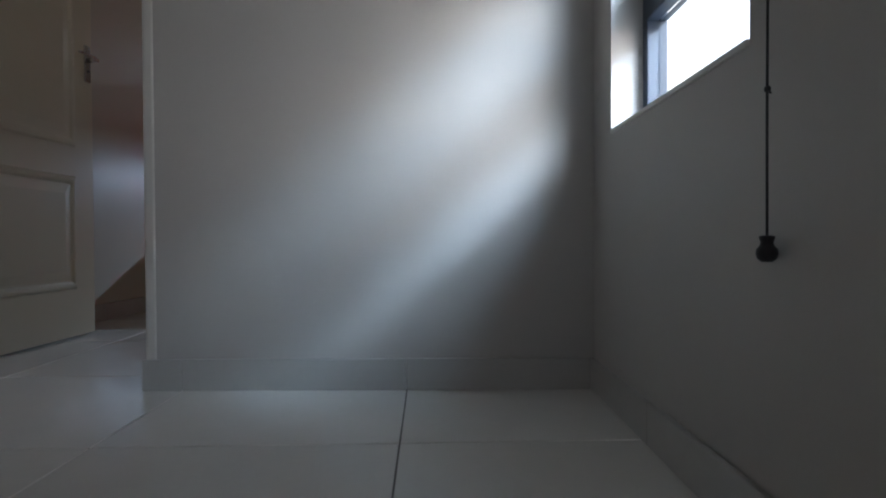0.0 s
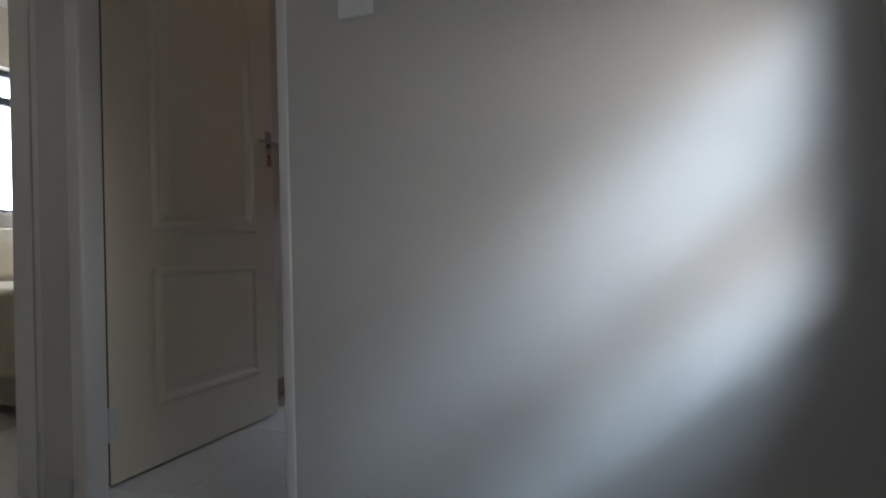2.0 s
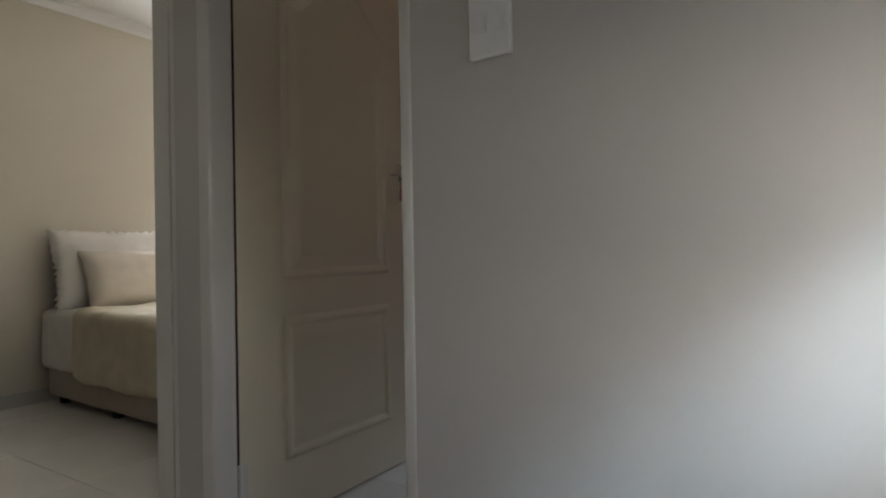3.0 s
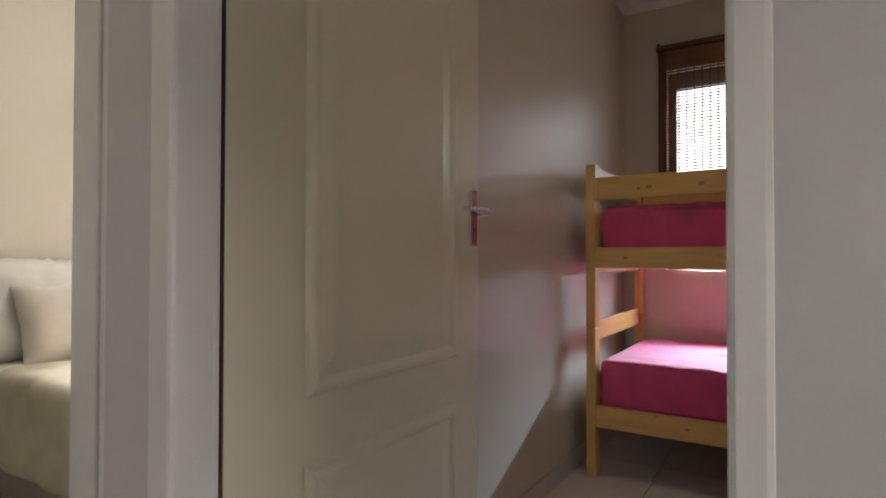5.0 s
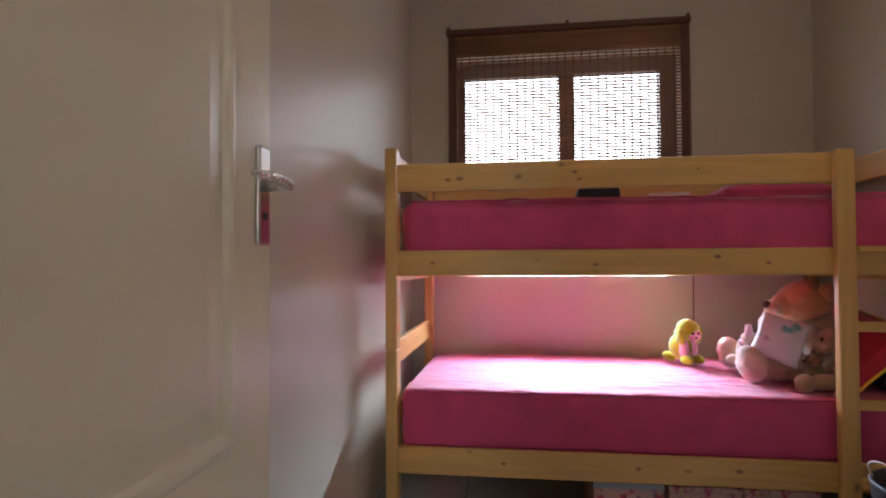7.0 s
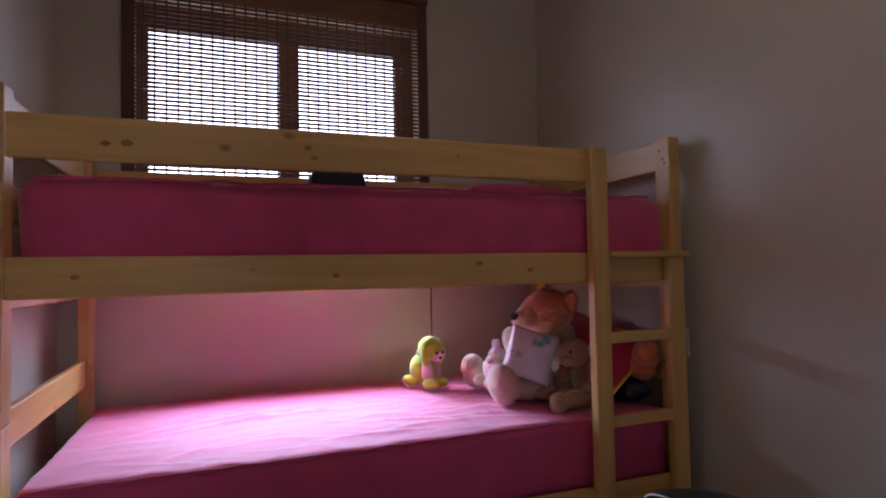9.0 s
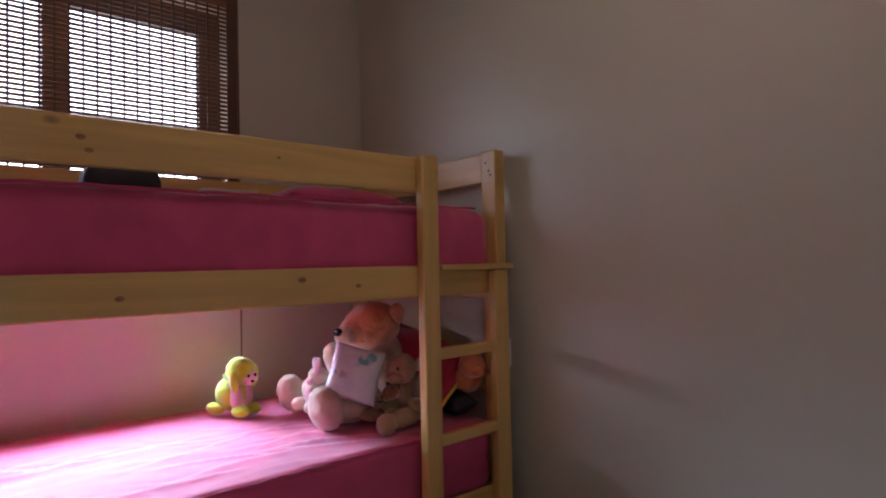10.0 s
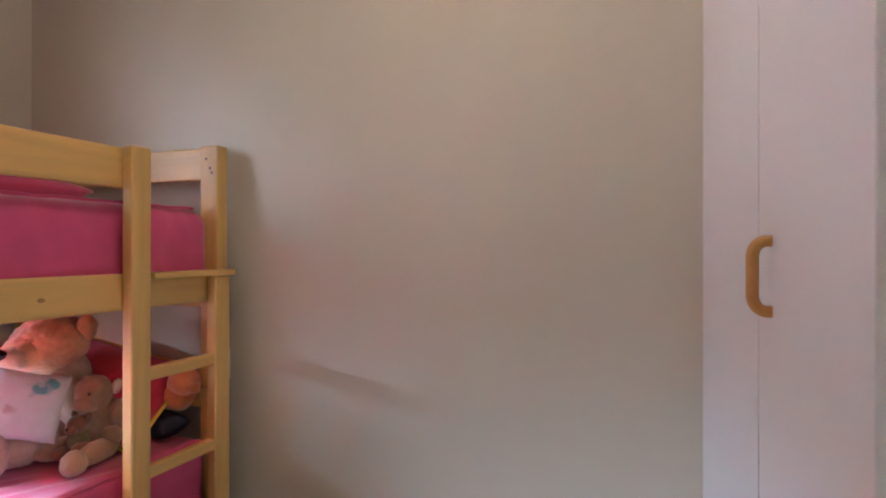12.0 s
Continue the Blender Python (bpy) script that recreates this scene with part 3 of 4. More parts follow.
for z in (0.19, 1.84):
    bm = boxes((LX1 - 0.002, LX1 + 0.002, LY0 + 0.002, LY0 + 0.03, z - 0.05, z + 0.05, 0.0008))
    add_tube(bm, (LX1 + 0.006, LY0 - 0.004, z - 0.05), (LX1 + 0.006, LY0 - 0.004, z + 0.05), 0.006)
    under(door_leaf, "hinge", bm, FRAME)
handle = under(door_leaf, "handle_plate", box(LX1, LX1 + 0.009, 0.888, 0.926, 1.060, 1.212, 0.004, 3), CHROME, "chrome back plate")
bm = bmesh.new()
add_tube(bm, (LX1 + 0.008, 0.907, 1.152), (LX1 + 0.05, 0.907, 1.152), 0.010, 0.009, 16)
prev = Vector((LX1 + 0.046, 0.907, 1.152))
for i in range(1, 9):
    u = i / 8
    q = Vector((LX1 + 0.046 + 0.006 * math.sin(math.pi * u), 0.907 - 0.112 * u, 1.152 + 0.003 * math.sin(math.pi * u * 0.9)))
    add_tube(bm, prev, q, 0.0082 - 0.003 * (u - 0.125), 0.0082 - 0.003 * u, 12)
    prev = q
add_ball(bm, prev.x, prev.y, prev.z, 0.0054, sub=2)
lever = under(door_leaf, "lever", bm, CHROME, "chrome lever handle", True)
bm = bmesh.new()
add_tube(bm, (LX1 + 0.008, 0.907, 1.105), (LX1 + 0.0105, 0.907, 1.105), 0.006)
under(door_leaf, "keyhole", bm, BLACK)

light_switch = empty("light_switch", (0.203, 0, 1.26), "white plastic two-gang light switch on the wall", "switch")
under(light_switch, "plate", box(0.160, 0.246, -0.012, 0.0, 1.203, 1.323, 0.004, 3), PLASTIC)
for x in (0.186, 0.220):
    under(light_switch, "rocker", box(x - 0.013, x + 0.013, -0.017, -0.010, 1.248, 1.282, 0.003, 2), PLASTIC)

blind_cord = empty("hanging_cord", (1.148, -0.822, 0.36), "black blind cord with a turned weight hanging by the wall", "cord")
CX, CYY = 1.148, -0.822
pts = [(CX, CYY, 2.0), (CX - 0.001, CYY, 1.4), (CX + 0.002, CYY + 0.001, 0.9), (CX - 0.001, CYY - 0.001, 0.57), (CX, CYY, 0.39)]
inv = blind_cord.matrix_world.inverted()
cable("cord", [inv @ Vector(p) for p in pts], 0.0016, BLACK, blind_cord)
bm = bmesh.new()
add_ball(bm, CX, CYY, 0.562, 0.0038, 0.004, 0.0048, sub=2)
add_tube(bm, (CX, CYY, 0.560), (CX, CYY - 0.007, 0.556), 0.0016, 0.0012, 6)
under(blind_cord, "knot", bm, BLACK, "small knot in the cord", True)
bm = lathe([(0.0, 0.0), (0.006, 0.0), (0.0105, 0.004), (0.0120, 0.010), (0.0112, 0.015), (0.0078, 0.019), (0.0068, 0.023), (0.0082, 0.027), (0.0086, 0.030), (0.005, 0.031), (0.0, 0.031)])
bmesh.ops.transform(bm, matrix=Matrix.Translation((CX, CYY, 0.362)), verts=bm.verts)
under(blind_cord, "weight", bm, BLACK, "turned black cord weight", True)
bm = bmesh.new()
add_tube(bm, (EAST, CYY, 2.0), (1.143, CYY, 2.0), 0.004)
under(blind_cord, "hook", bm, CHROME)

# ---------------- bunk bed ----------------
XL, XR, YF, YB = -0.843, 1.120, 2.20, 3.165
bunk = empty("bunk_bed", (0.14, 2.65, 0), "varnished pine bunk bed with a ladder", "bunk bed")


def wood(name, r, mat, bevel=0.005, label=""):
    return under(bunk, name, box(*r, bevel, 2), mat, label)


P, T = 0.045, 0.070
for x0, x1 in ((XL, XL + P), (XR - P, XR)):
    for y0, y1 in ((YF, YF + T), (YB - T, YB)):
        wood("post", (x0, x1, y0, y1, 0, 0.70), PINE_UP)
        wood("post", (x0, x1, y0, y1, 0.702, 1.472), PINE_UP)
R = 0.022
FXL, FXR = 0.734, 0.806          # inner ladder upright
wood("guard_rail", (XL + P + 0.002, FXR - 0.002, YF + 0.002, YF + R, 1.302, 1.408), PINE)
wood("side_rail", (XL + P, XR - P, YF + 0.004, YF + R + 0.004, 0.982, 1.078), PINE)
wood("side_rail", (XL + P, XR - P, YF + 0.002, YF + R, 0.238, 0.340), PINE)
wood("guard_rail", (XL + P, XR - P, YB - R, YB - 0.002, 1.325, 1.435), PINE)
wood("side_rail", (XL + P, XR - P, YB - R, YB - 0.002, 0.990, 1.078), PINE)
wood("side_rail", (XL + P, XR - P, YB - R, YB - 0.002, 0.238, 0.340), PINE)
for x0, x1 in ((XL + 0.006, XL + 0.006 + R), (XR - 0.006 - R, XR - 0.006)):
    for z0, z1 in ((1.365, 1.470), (1.16, 1.255), (0.955, 1.05), (0.63, 0.725), (0.38, 0.47), (0.238, 0.34)):
        wood("end_rail", (x0, x1, YF + T, YB - T, z0, z1), PINE_DEEP)
for i in range(12):
    x = XL + 0.09 + i * 0.15
    for z in (0.990, 0.300):
        wood("bed_slat", (x, x + 0.07, YF + R + 0.006, YB - R - 0.002, z, z + 0.016), PINE_DEEP, 0.003)
for z in (0.984, 0.278):
    wood("slat_bearer", (XL + P, XR - P, YF + R + 0.006, YF + R + 0.03, z, z + (0.006 if z > 0.5 else 0.022)), PINE, 0.002)
    wood("slat_bearer", (XL + P, XR - P, YB - R - 0.026, YB - R - 0.002, z, z + (0.006 if z > 0.5 else 0.022)), PINE, 0.002)
# ladder
LY = 2.145
wood("ladder_upright", (FXL, FXL + 0.060, LY + 0.02, YF + 0.001, 0, 1.412), PINE_UP)
wood("ladder_upright", (XR - 0.090, XR - 0.028, LY + 0.02, YF - 0.001, 0, 1.060), PINE_UP)
wood("ladder_ledge", (FXL + 0.061, XR - 0.012, LY + 0.010, YF + 0.003, 1.062, 1.080), PINE, 0.003)
for z in (0.790, 0.527, 0.262):
    wood("rung", (FXL + 0.058, XR - 0.088, LY + 0.024, YF - 0.004, z, z + 0.034), PINE, 0.004)
for x in (XR - P / 2, ):
    for z in (1.40, 1.43, 1.385):
        bm = bmesh.new()
        add_tube(bm, (XR - P - 0.0015, YF + 0.03 + (z - 1.40) * 0.5, z), (XR - P + 0.003, YF + 0.03 + (z - 1.40) * 0.5, z), 0.004)
        under(bunk, "screw", bm, BLACK)

# dark knots in the boards
KNOT = material("pine_knot", (0.34, 0.17, 0.06), 0.5, 0.3, 60, 300, 0.05)
for x, z, w, face in ((-0.60, 1.345, 0.011, 2.2015), (-0.555, 1.348, 0.013, 2.2015), (-0.13, 1.362, 0.010, 2.2015), (-0.115, 1.335, 0.009, 2.2015), (0.30, 1.362, 0.006, 2.2015),
                      (-0.66, 1.030, 0.010, 2.2035), (-0.06, 1.022, 0.010, 2.2035), (0.36, 1.048, 0.012, 2.2035), (0.53, 1.026, 0.009, 2.2035), (-0.40, 0.290, 0.009, 2.2015), (0.08, 0.292, 0.011, 2.2015), (0.42, 0.296, 0.012, 2.2015)):
    bm = lathe([(0.0, 0.0), (1.0, 0.0), (0.92, 0.0006), (0.0, 0.0008)], 14)
    bmesh.ops.transform(bm, matrix=Matrix.Translation((x, face + 0.0006, z)) @ pose(0, 0, 0, 90, 0, 0) @ Matrix.Diagonal((w, 0.62 * w, 1, 1)), verts=bm.verts)
    under(bunk, "knot", bm, KNOT, "dark round knot in the pine")

mattress_up = tagged(part("mattress", cloth_box(XL + 0.055, XR - 0.034, YF + 0.036, YB - 0.04, 1.008, 1.267, 130, 40, 10, 0.055, 0.012, 3), PINK, None, "", True), "upper bunk mattress in a rumpled pink sheet", "mattress", "bunk mattresses")
mattress_low = tagged(part("mattress", cloth_box(XL + 0.055, XR - 0.055, YF + 0.036, YB - 0.04, 0.318, 0.546, 170, 84, 8, 0.024, 0.0045, 8), PINK, None, "", True), "lower bunk mattress in a creased bright pink sheet", "mattress", "bunk mattresses")


seam = [(XL + 0.09 + 0.0335 * i, YF + 0.050 + 0.004 * noise.noise(Vector((i * 0.7, 2, 5))), 1.268 + 0.004 * noise.noise(Vector((i * 0.45, 8, 1)))) for i in range(54)]
cable("seam", seam, 0.0045, PINK, mattress_up, "puckered sewn seam along the sheet's edge")
seam = [(XL + 0.09 + 0.0325 * i, YF + 0.041 + 0.003 * noise.noise(Vector((i * 0.9, 4, 7))), 0.541 + 0.004 * noise.noise(Vector((i * 0.6, 3, 9)))) for i in range(53)]
cable("seam", seam, 0.004, PINK, mattress_low, "puckered edge of the fitted sheet")

# sharp drawn folds in the lower sheet
rng = random.Random(4)
for i in range(26):
    x0, y0 = rng.uniform(-0.5, 0.75), rng.uniform(2.27, 2.75)
    a, length, amp, width = radians(rng.uniform(-30, 25)), rng.uniform(0.12, 0.38), rng.uniform(0.004, 0.010), rng.uniform(0.008, 0.014)
    bend = rng.uniform(-0.5, 0.5)
    for v in mattress_low.data.vertices:
        if v.co.z < 0.50:
            continue
        dx, dy = v.co.x - x0, v.co.y - y0
        u = (dx * math.cos(a) + dy * math.sin(a)) / length
        if abs(u) < 1:
            d = -dx * math.sin(a) + dy * math.cos(a) - bend * 0.1 * u * u
            if abs(d) < 0.06:
                side = 1.0 if d < 0 else 1.8
                v.co.z += amp * (1 - u * u) * (math.exp(-side * abs(d) / width) - 0.35 * math.exp(-abs(d - 0.02) / 0.02))

# bamboo roll-up blind
blind = empty("bamboo_blind", (-0.08, NORTH - 0.03, 2.31), "brown bamboo slat blind hanging over the window", "blind")
BX0, BX1, BY = -0.715, 0.552, NORTH - 0.012
under(blind, "headrail", box(BX0 - 0.012, BX1 + 0.012, NORTH - 0.032, NORTH - 0.002, 2.285, 2.318, 0.006, 3), BAMBOO_DARK, "dark wooden headrail")
pitch = 0.0175
slat = None
for i in range(int((2.28 - 1.005) / pitch)):
    z = 2.275 - i * pitch
    high = 0.0172 if z > 2.16 else 0.0122
    if slat is None or abs(slat["high"] - high) > 1e-6:
        slat = under(blind, "slat", box(BX0, BX1, BY - 0.0015, BY + 0.0015, z - high / 2, z + high / 2, 0.0008, 1), BAMBOO)
        slat["high"], slat["at"] = high, z
    else:
        more = slat.copy()
        scene.collection.objects.link(more)
        more.location.z = slat.location.z + z - slat["at"]
for i in range(29):
    x = BX0 + 0.03 + i * (BX1 - BX0 - 0.06) / 28
    under(blind, "thread", boxes((x - 0.0035, x + 0.0035, BY - 0.004, BY - 0.0016, 1.005, 2.165)), BAMBOO_DARK)
for x0, x1 in ((BX0 - 0.002, BX0 + 0.046), (BX1 - 0.040, BX1 + 0.002)):
    under(blind, "edge_tape", boxes((x0, x1, BY - 0.0055, BY + 0.003, 1.005, 2.285)), BAMBOO_DARK)
under(blind, "bottom_rail", box(BX0, BX1, BY - 0.006, BY + 0.006, 0.985, 1.005, 0.003), BAMBOO_DARK)
inv = blind.matrix_world.inverted()
cable("pull_cord", [inv @ Vector(p) for p in ((0.555, NORTH - 0.022, 2.29), (0.561, NORTH - 0.010, 1.6), (0.562, NORTH - 0.006, 0.9), (0.561, NORTH - 0.006, 0.60))], 0.003, BAMBOO, blind, "thin brown pull cord")
for x in (BX0, -0.07, BX1):
    under(blind, "bracket", box(x - 0.008, x + 0.008, NORTH - 0.03, NORTH, 2.312, 2.334, 0.003), BAMBOO_DARK)

# ---------------- cupboard ----------------
CY = 0.752
cupboard = empty("built_in_cupboard", (0.65, 0.45, 0), "white melamine built-in cupboard reaching the ceiling", "cupboard")
under(cupboard, "carcass", boxes((0.150, EAST, PART, CY - 0.022, 0.06, TOP - 0.07, 0.002), (0.170, EAST, PART, CY - 0.06, 0.0, 0.06, 0.001)), CUPBOARD)
under(cupboard, "door", box(0.146, 0.652, CY - 0.018, CY, 0.07, TOP - 0.08, 0.0025), CUPBOARD)
bm = bmesh.new()
qs = [(0.658, CY), (EAST - 0.001, 0.797), (EAST - 0.001, 0.70), (0.658, CY - 0.018)]
lo = [bm.verts.new((x, y, 0.0)) for x, y in qs]
hi = [bm.verts.new((x, y, TOP - 0.065)) for x, y in qs]
bm.faces.new(lo), bm.faces.new(hi)
for i in range(4):
    bm.faces.new((lo[i], lo[(i + 1) % 4], hi[(i + 1) % 4], hi[i]))
under(cupboard, "filler_panel", bm, CUPBOARD, "angled white filler panel against the wall")
bm = bmesh.new()
cz, hh = 1.106, 0.057
path = [(CY - 0.001, cz + hh - 0.008)]
for i in range(9):
    a = math.pi / 2 * i / 8
    path.append((CY + 0.006 + 0.018 * math.sin(a), cz + hh - 0.030 + 0.022 * math.cos(a)))
path += [(y, 2 * cz - z) for y, z in reversed(path)]
rings = []
for i, (y, z) in enumerate(path):
    a, b = path[max(0, i - 1)], path[min(len(path) - 1, i + 1)]
    d = Vector((b[0] - a[0], b[1] - a[1])).normalized()
    n = Vector((d.y, -d.x))
    ring = []
    for k in range(10):
        t = 2 * math.pi * k / 10
        ring.append(bm.verts.new((0.545 + 0.0085 * math.cos(t), y + n.x * 0.0085 * math.sin(t), z + n.y * 0.0085 * math.sin(t))))
    rings.append(ring)
for a, b in zip(rings, rings[1:]):
    for k in range(10):
        bm.faces.new((a[k], a[(k + 1) % 10], b[(k + 1) % 10], b[k]))
bm.faces.new(rings[0]), bm.faces.new(rings[-1])
under(cupboard, "handle", bm, HANDLE_WOOD, "honey-coloured wooden bow handle", True)

# ---------------- bedroom bed ----------------
bed = empty("bed", (-2.2, 1.25, 0), "made double bed with white linen and cream quilt", "bed")
BX, BE, BS, BN = -3.17, -1.27, 0.56, 1.93
under(bed, "base", box(BX + 0.02, BE - 0.03, BS + 0.02, BN - 0.03, 0.045, 0.27, 0.02, 3), BEIGE_BASE, "beige upholstered bed base")
for x in (BX + 0.10, -2.45, BE - 0.2):
    for y in (BS + 0.08, BN - 0.08):
        bm = bmesh.new()
        add_tube(bm, (x, y, 0), (x, y, 0.046), 0.028, 0.034)
        under(bed, "foot", bm, BLACK)
under(bed, "mattress", cloth_box(BX + 0.01, BE - 0.02, BS + 0.015, BN - 0.015, 0.27, 0.535, 40, 28, 6, 0.05, 0.008, 2), LINEN, "", True)
under(bed, "sheet", cloth_box(BX, -2.74, BS - 0.012, BN + 0.012, 0.215, 0.556, 20, 36, 10, 0.045, 0.014, 5), LINEN, "white turned-down sheet", True)
under(bed, "quilt", cloth_box(-2.76, BE, BS - 0.025, BN + 0.025, 0.175, 0.568, 50, 40, 12, 0.05, 0.018, 6), CREAM, "cream quilted bedspread", True)


def pillow(w, h, d, seed, m, mat, label, ruffle=0.0):
    ob = part("pillow", cushion(w, h, d, seed, 26 if ruffle else 18, ruffle), mat, None, "", True)
    ob.matrix_world = m
    return tagged(ob, label, "pillow")


pillow(0.70, 0.47, 0.19, 1.0, pose(-3.05, 0.93, 0.785, -14, 0, 90), LINEN, "white ruffled pillow standing against the bedroom wall", 0.024)
pillow(0.60, 0.44, 0.14, 2.0, pose(-3.06, 1.62, 0.785, -14, 0, 90), LINEN, "white ruffled pillow beside another on the bed", 0.018)
pillow(0.66, 0.37, 0.20, 3.0, pose(-2.89, 1.0, 0.725, -24, 0, 90), PILLOW_CREAM, "cream pillow leaning on a white ruffled pillow")
pillow(0.62, 0.34, 0.15, 4.0, pose(-2.90, 1.67, 0.715, -24, 0, 90), PILLOW_CREAM, "cream pillow leaning beside its pair")

# ---------------- plush toys and bedding on the bunks ----------------


def plush(name, blobs, mats, at, label, turn=0, fuzz=0.004):
    """A soft toy: overlapping furry lumps, one mesh. blobs: material, place, radii, turn."""
    bm = bmesh.new()
    for mi, (x, y, z), radii, tilt in blobs:
        size = min(radii)
        verts = add_ball(bm, x, y, z, *radii, turn=tilt, sub=5 if size > 0.07 else 4 if size > 0.03 else 3)
        faces = {f for v in verts for f in v.link_faces}
        for f in faces:
            f.material_index, f.smooth = mi, True
        if size > 0.012:
            for v in verts:
                d = (v.co - Vector((x, y, z))).normalized()
                q = v.co * 55
                v.co += d * fuzz * (0.9 * noise.noise(q * 0.5) + 0.6 * noise.noise(q * 1.7) + 0.55 * noise.noise(q * 4.1))
    me = bpy.data.meshes.new(name)
    bm.to_mesh(me)
    bm.free()
    for m in mats:
        me.materials.append(m)
    ob = new(name, me)
    ob.matrix_world = pose(*at, 0, 0, turn)
    return tagged(ob, label, "soft toy", "soft toys on the bunk")


BEDZ = 0.552
# large bear: slumped against the red pillow, facing along -x
plush("teddy_bear", [
    (0, (0.02, 0.02, 0.115), (0.120, 0.135, 0.130), (0, 14, 0)),       # belly
    (0, (0.03, 0.015, 0.215), (0.095, 0.105, 0.085), (0, 10, 0)),      # chest
    (1, (0.0, -0.02, 0.315), (0.106, 0.098, 0.082), (0, -12, 0)),      # head
    (1, (-0.062, -0.022, 0.298), (0.062, 0.064, 0.055), None),         # cheeks
    (3, (-0.106, -0.025, 0.288), (0.044, 0.046, 0.036), (0, -10, 0)),  # muzzle
    (2, (-0.142, -0.027, 0.300), (0.016, 0.021, 0.016), None),         # nose
    (1, (0.055, -0.095, 0.352), (0.034, 0.026, 0.042), (18, -22, 0)),  # ears
    (1, (0.050, 0.065, 0.362), (0.032, 0.026, 0.040), (-18, -22, 0)),
    (2, (-0.086, -0.062, 0.322), (0.006, 0.006, 0.006), None),
    (2, (-0.090, 0.018, 0.322), (0.006, 0.006, 0.006), None),
    (0, (-0.12, -0.075, 0.058), (0.125, 0.058, 0.056), (0, 4, 14)),    # legs
    (0, (-0.11, 0.15, 0.058), (0.125, 0.058, 0.056), (0, 4, -24)),
    (0, (-0.235, -0.105, 0.072), (0.052, 0.064, 0.074), (0, -14, 10)), # feet
    (0, (-0.215, 0.195, 0.070), (0.050, 0.060, 0.070), (0, -14, -18)),
    (0, (-0.05, 0.13, 0.165), (0.048, 0.050, 0.105), (22, -40, 0)),    # arms
    (0, (-0.12, 0.12, 0.100), (0.050, 0.044, 0.044), None),
    (0, (-0.01, -0.118, 0.150), (0.046, 0.046, 0.100), (-14, -26, 0)),
], [PLUSH_CREAM, PLUSH_TAN, EYE, PLUSH_MUZZLE], (0.812, 2.60, BEDZ), "large tan teddy bear slumped on the lower bunk", 0, 0.006)
# small pale pink rabbit between the bear's legs
plush("toy_rabbit", [
    (0, (0, 0, 0.055), (0.042, 0.045, 0.052), None), (0, (0.005, 0, 0.118), (0.034, 0.036, 0.034), None),
    (1, (-0.008, -0.018, 0.156), (0.013, 0.014, 0.032), (0, 12, 0)), (1, (0.012, 0.014, 0.152), (0.013, 0.014, 0.032), (0, -22, 0)),
    (1, (-0.028, 0, 0.108), (0.014, 0.018, 0.013), None), (1, (-0.034, -0.004, 0.060), (0.018, 0.026, 0.026), None),
    (0, (-0.04, -0.032, 0.028), (0.036, 0.024, 0.024), None), (0, (-0.045, 0.034, 0.028), (0.036, 0.024, 0.024), None),
    (0, (-0.008, -0.045, 0.070), (0.018, 0.018, 0.032), (25, 0, 0)), (0, (-0.008, 0.045, 0.070), (0.018, 0.018, 0.032), (-25, 0, 0)),
], [PLUSH_CREAM, PLUSH_PINK], (0.618, 2.635, BEDZ + 0.03), "small pale pink plush rabbit between the bear's legs", 8, 0.004)
# brown monkey with a baby in its arms
plush("toy_monkey", [
    (0, (0.03, 0.01, 0.075), (0.058, 0.055, 0.085), (0, 10, 0)), (0, (-0.008, 0.0, 0.176), (0.052, 0.046, 0.052), (0, -10, 0)),
    (0, (-0.044, -0.006, 0.152), (0.030, 0.032, 0.026), None), (1, (0.030, -0.044, 0.190), (0.014, 0.012, 0.024), (14, 0, 0)), (1, (0.020, 0.046, 0.196), (0.014, 0.012, 0.024), (-14, 0, 0)),
    (0, (0.030, -0.054, 0.105), (0.026, 0.026, 0.058), (14, -22, 0)), (0, (-0.004, -0.062, 0.058), (0.040, 0.024, 0.026), (0, 30, 20)),
    (0, (-0.060, -0.066, 0.032), (0.090, 0.030, 0.030), (0, 2, 10)), (0, (-0.155, -0.082, 0.034), (0.034, 0.030, 0.034), None),
    (0, (-0.060, 0.050, 0.032), (0.085, 0.030, 0.030), (0, 2, -8)),
    (2, (-0.070, -0.012, 0.062), (0.030, 0.028, 0.036), None), (4, (-0.074, -0.014, 0.108), (0.030, 0.028, 0.026), None), (4, (-0.100, -0.018, 0.100), (0.016, 0.016, 0.013), None),
    (4, (-0.062, -0.038, 0.128), (0.010, 0.008, 0.011), None), (4, (-0.060, 0.012, 0.130), (0.010, 0.008, 0.011), None), (3, (-0.115, -0.019, 0.104), (0.004, 0.005, 0.004), None),
    (4, (-0.092, -0.044, 0.050), (0.032, 0.015, 0.015), (0, 12, 0)), (4, (-0.105, 0.010, 0.036), (0.034, 0.016, 0.016), None), (4, (-0.105, -0.040, 0.022), (0.030, 0.016, 0.017), None),
    (3, (-0.054, -0.030, 0.186), (0.004, 0.004, 0.005), None),
], [PLUSH_BROWN, PLUSH_CREAM, material("olive_cloth", (0.20, 0.17, 0.09), 0.9, 0.15, 26, 260, 0.3), EYE, PLUSH_DARK], (0.832, 2.42, BEDZ), "brown plush monkey hugging a small dressed teddy", 8, 0.004)
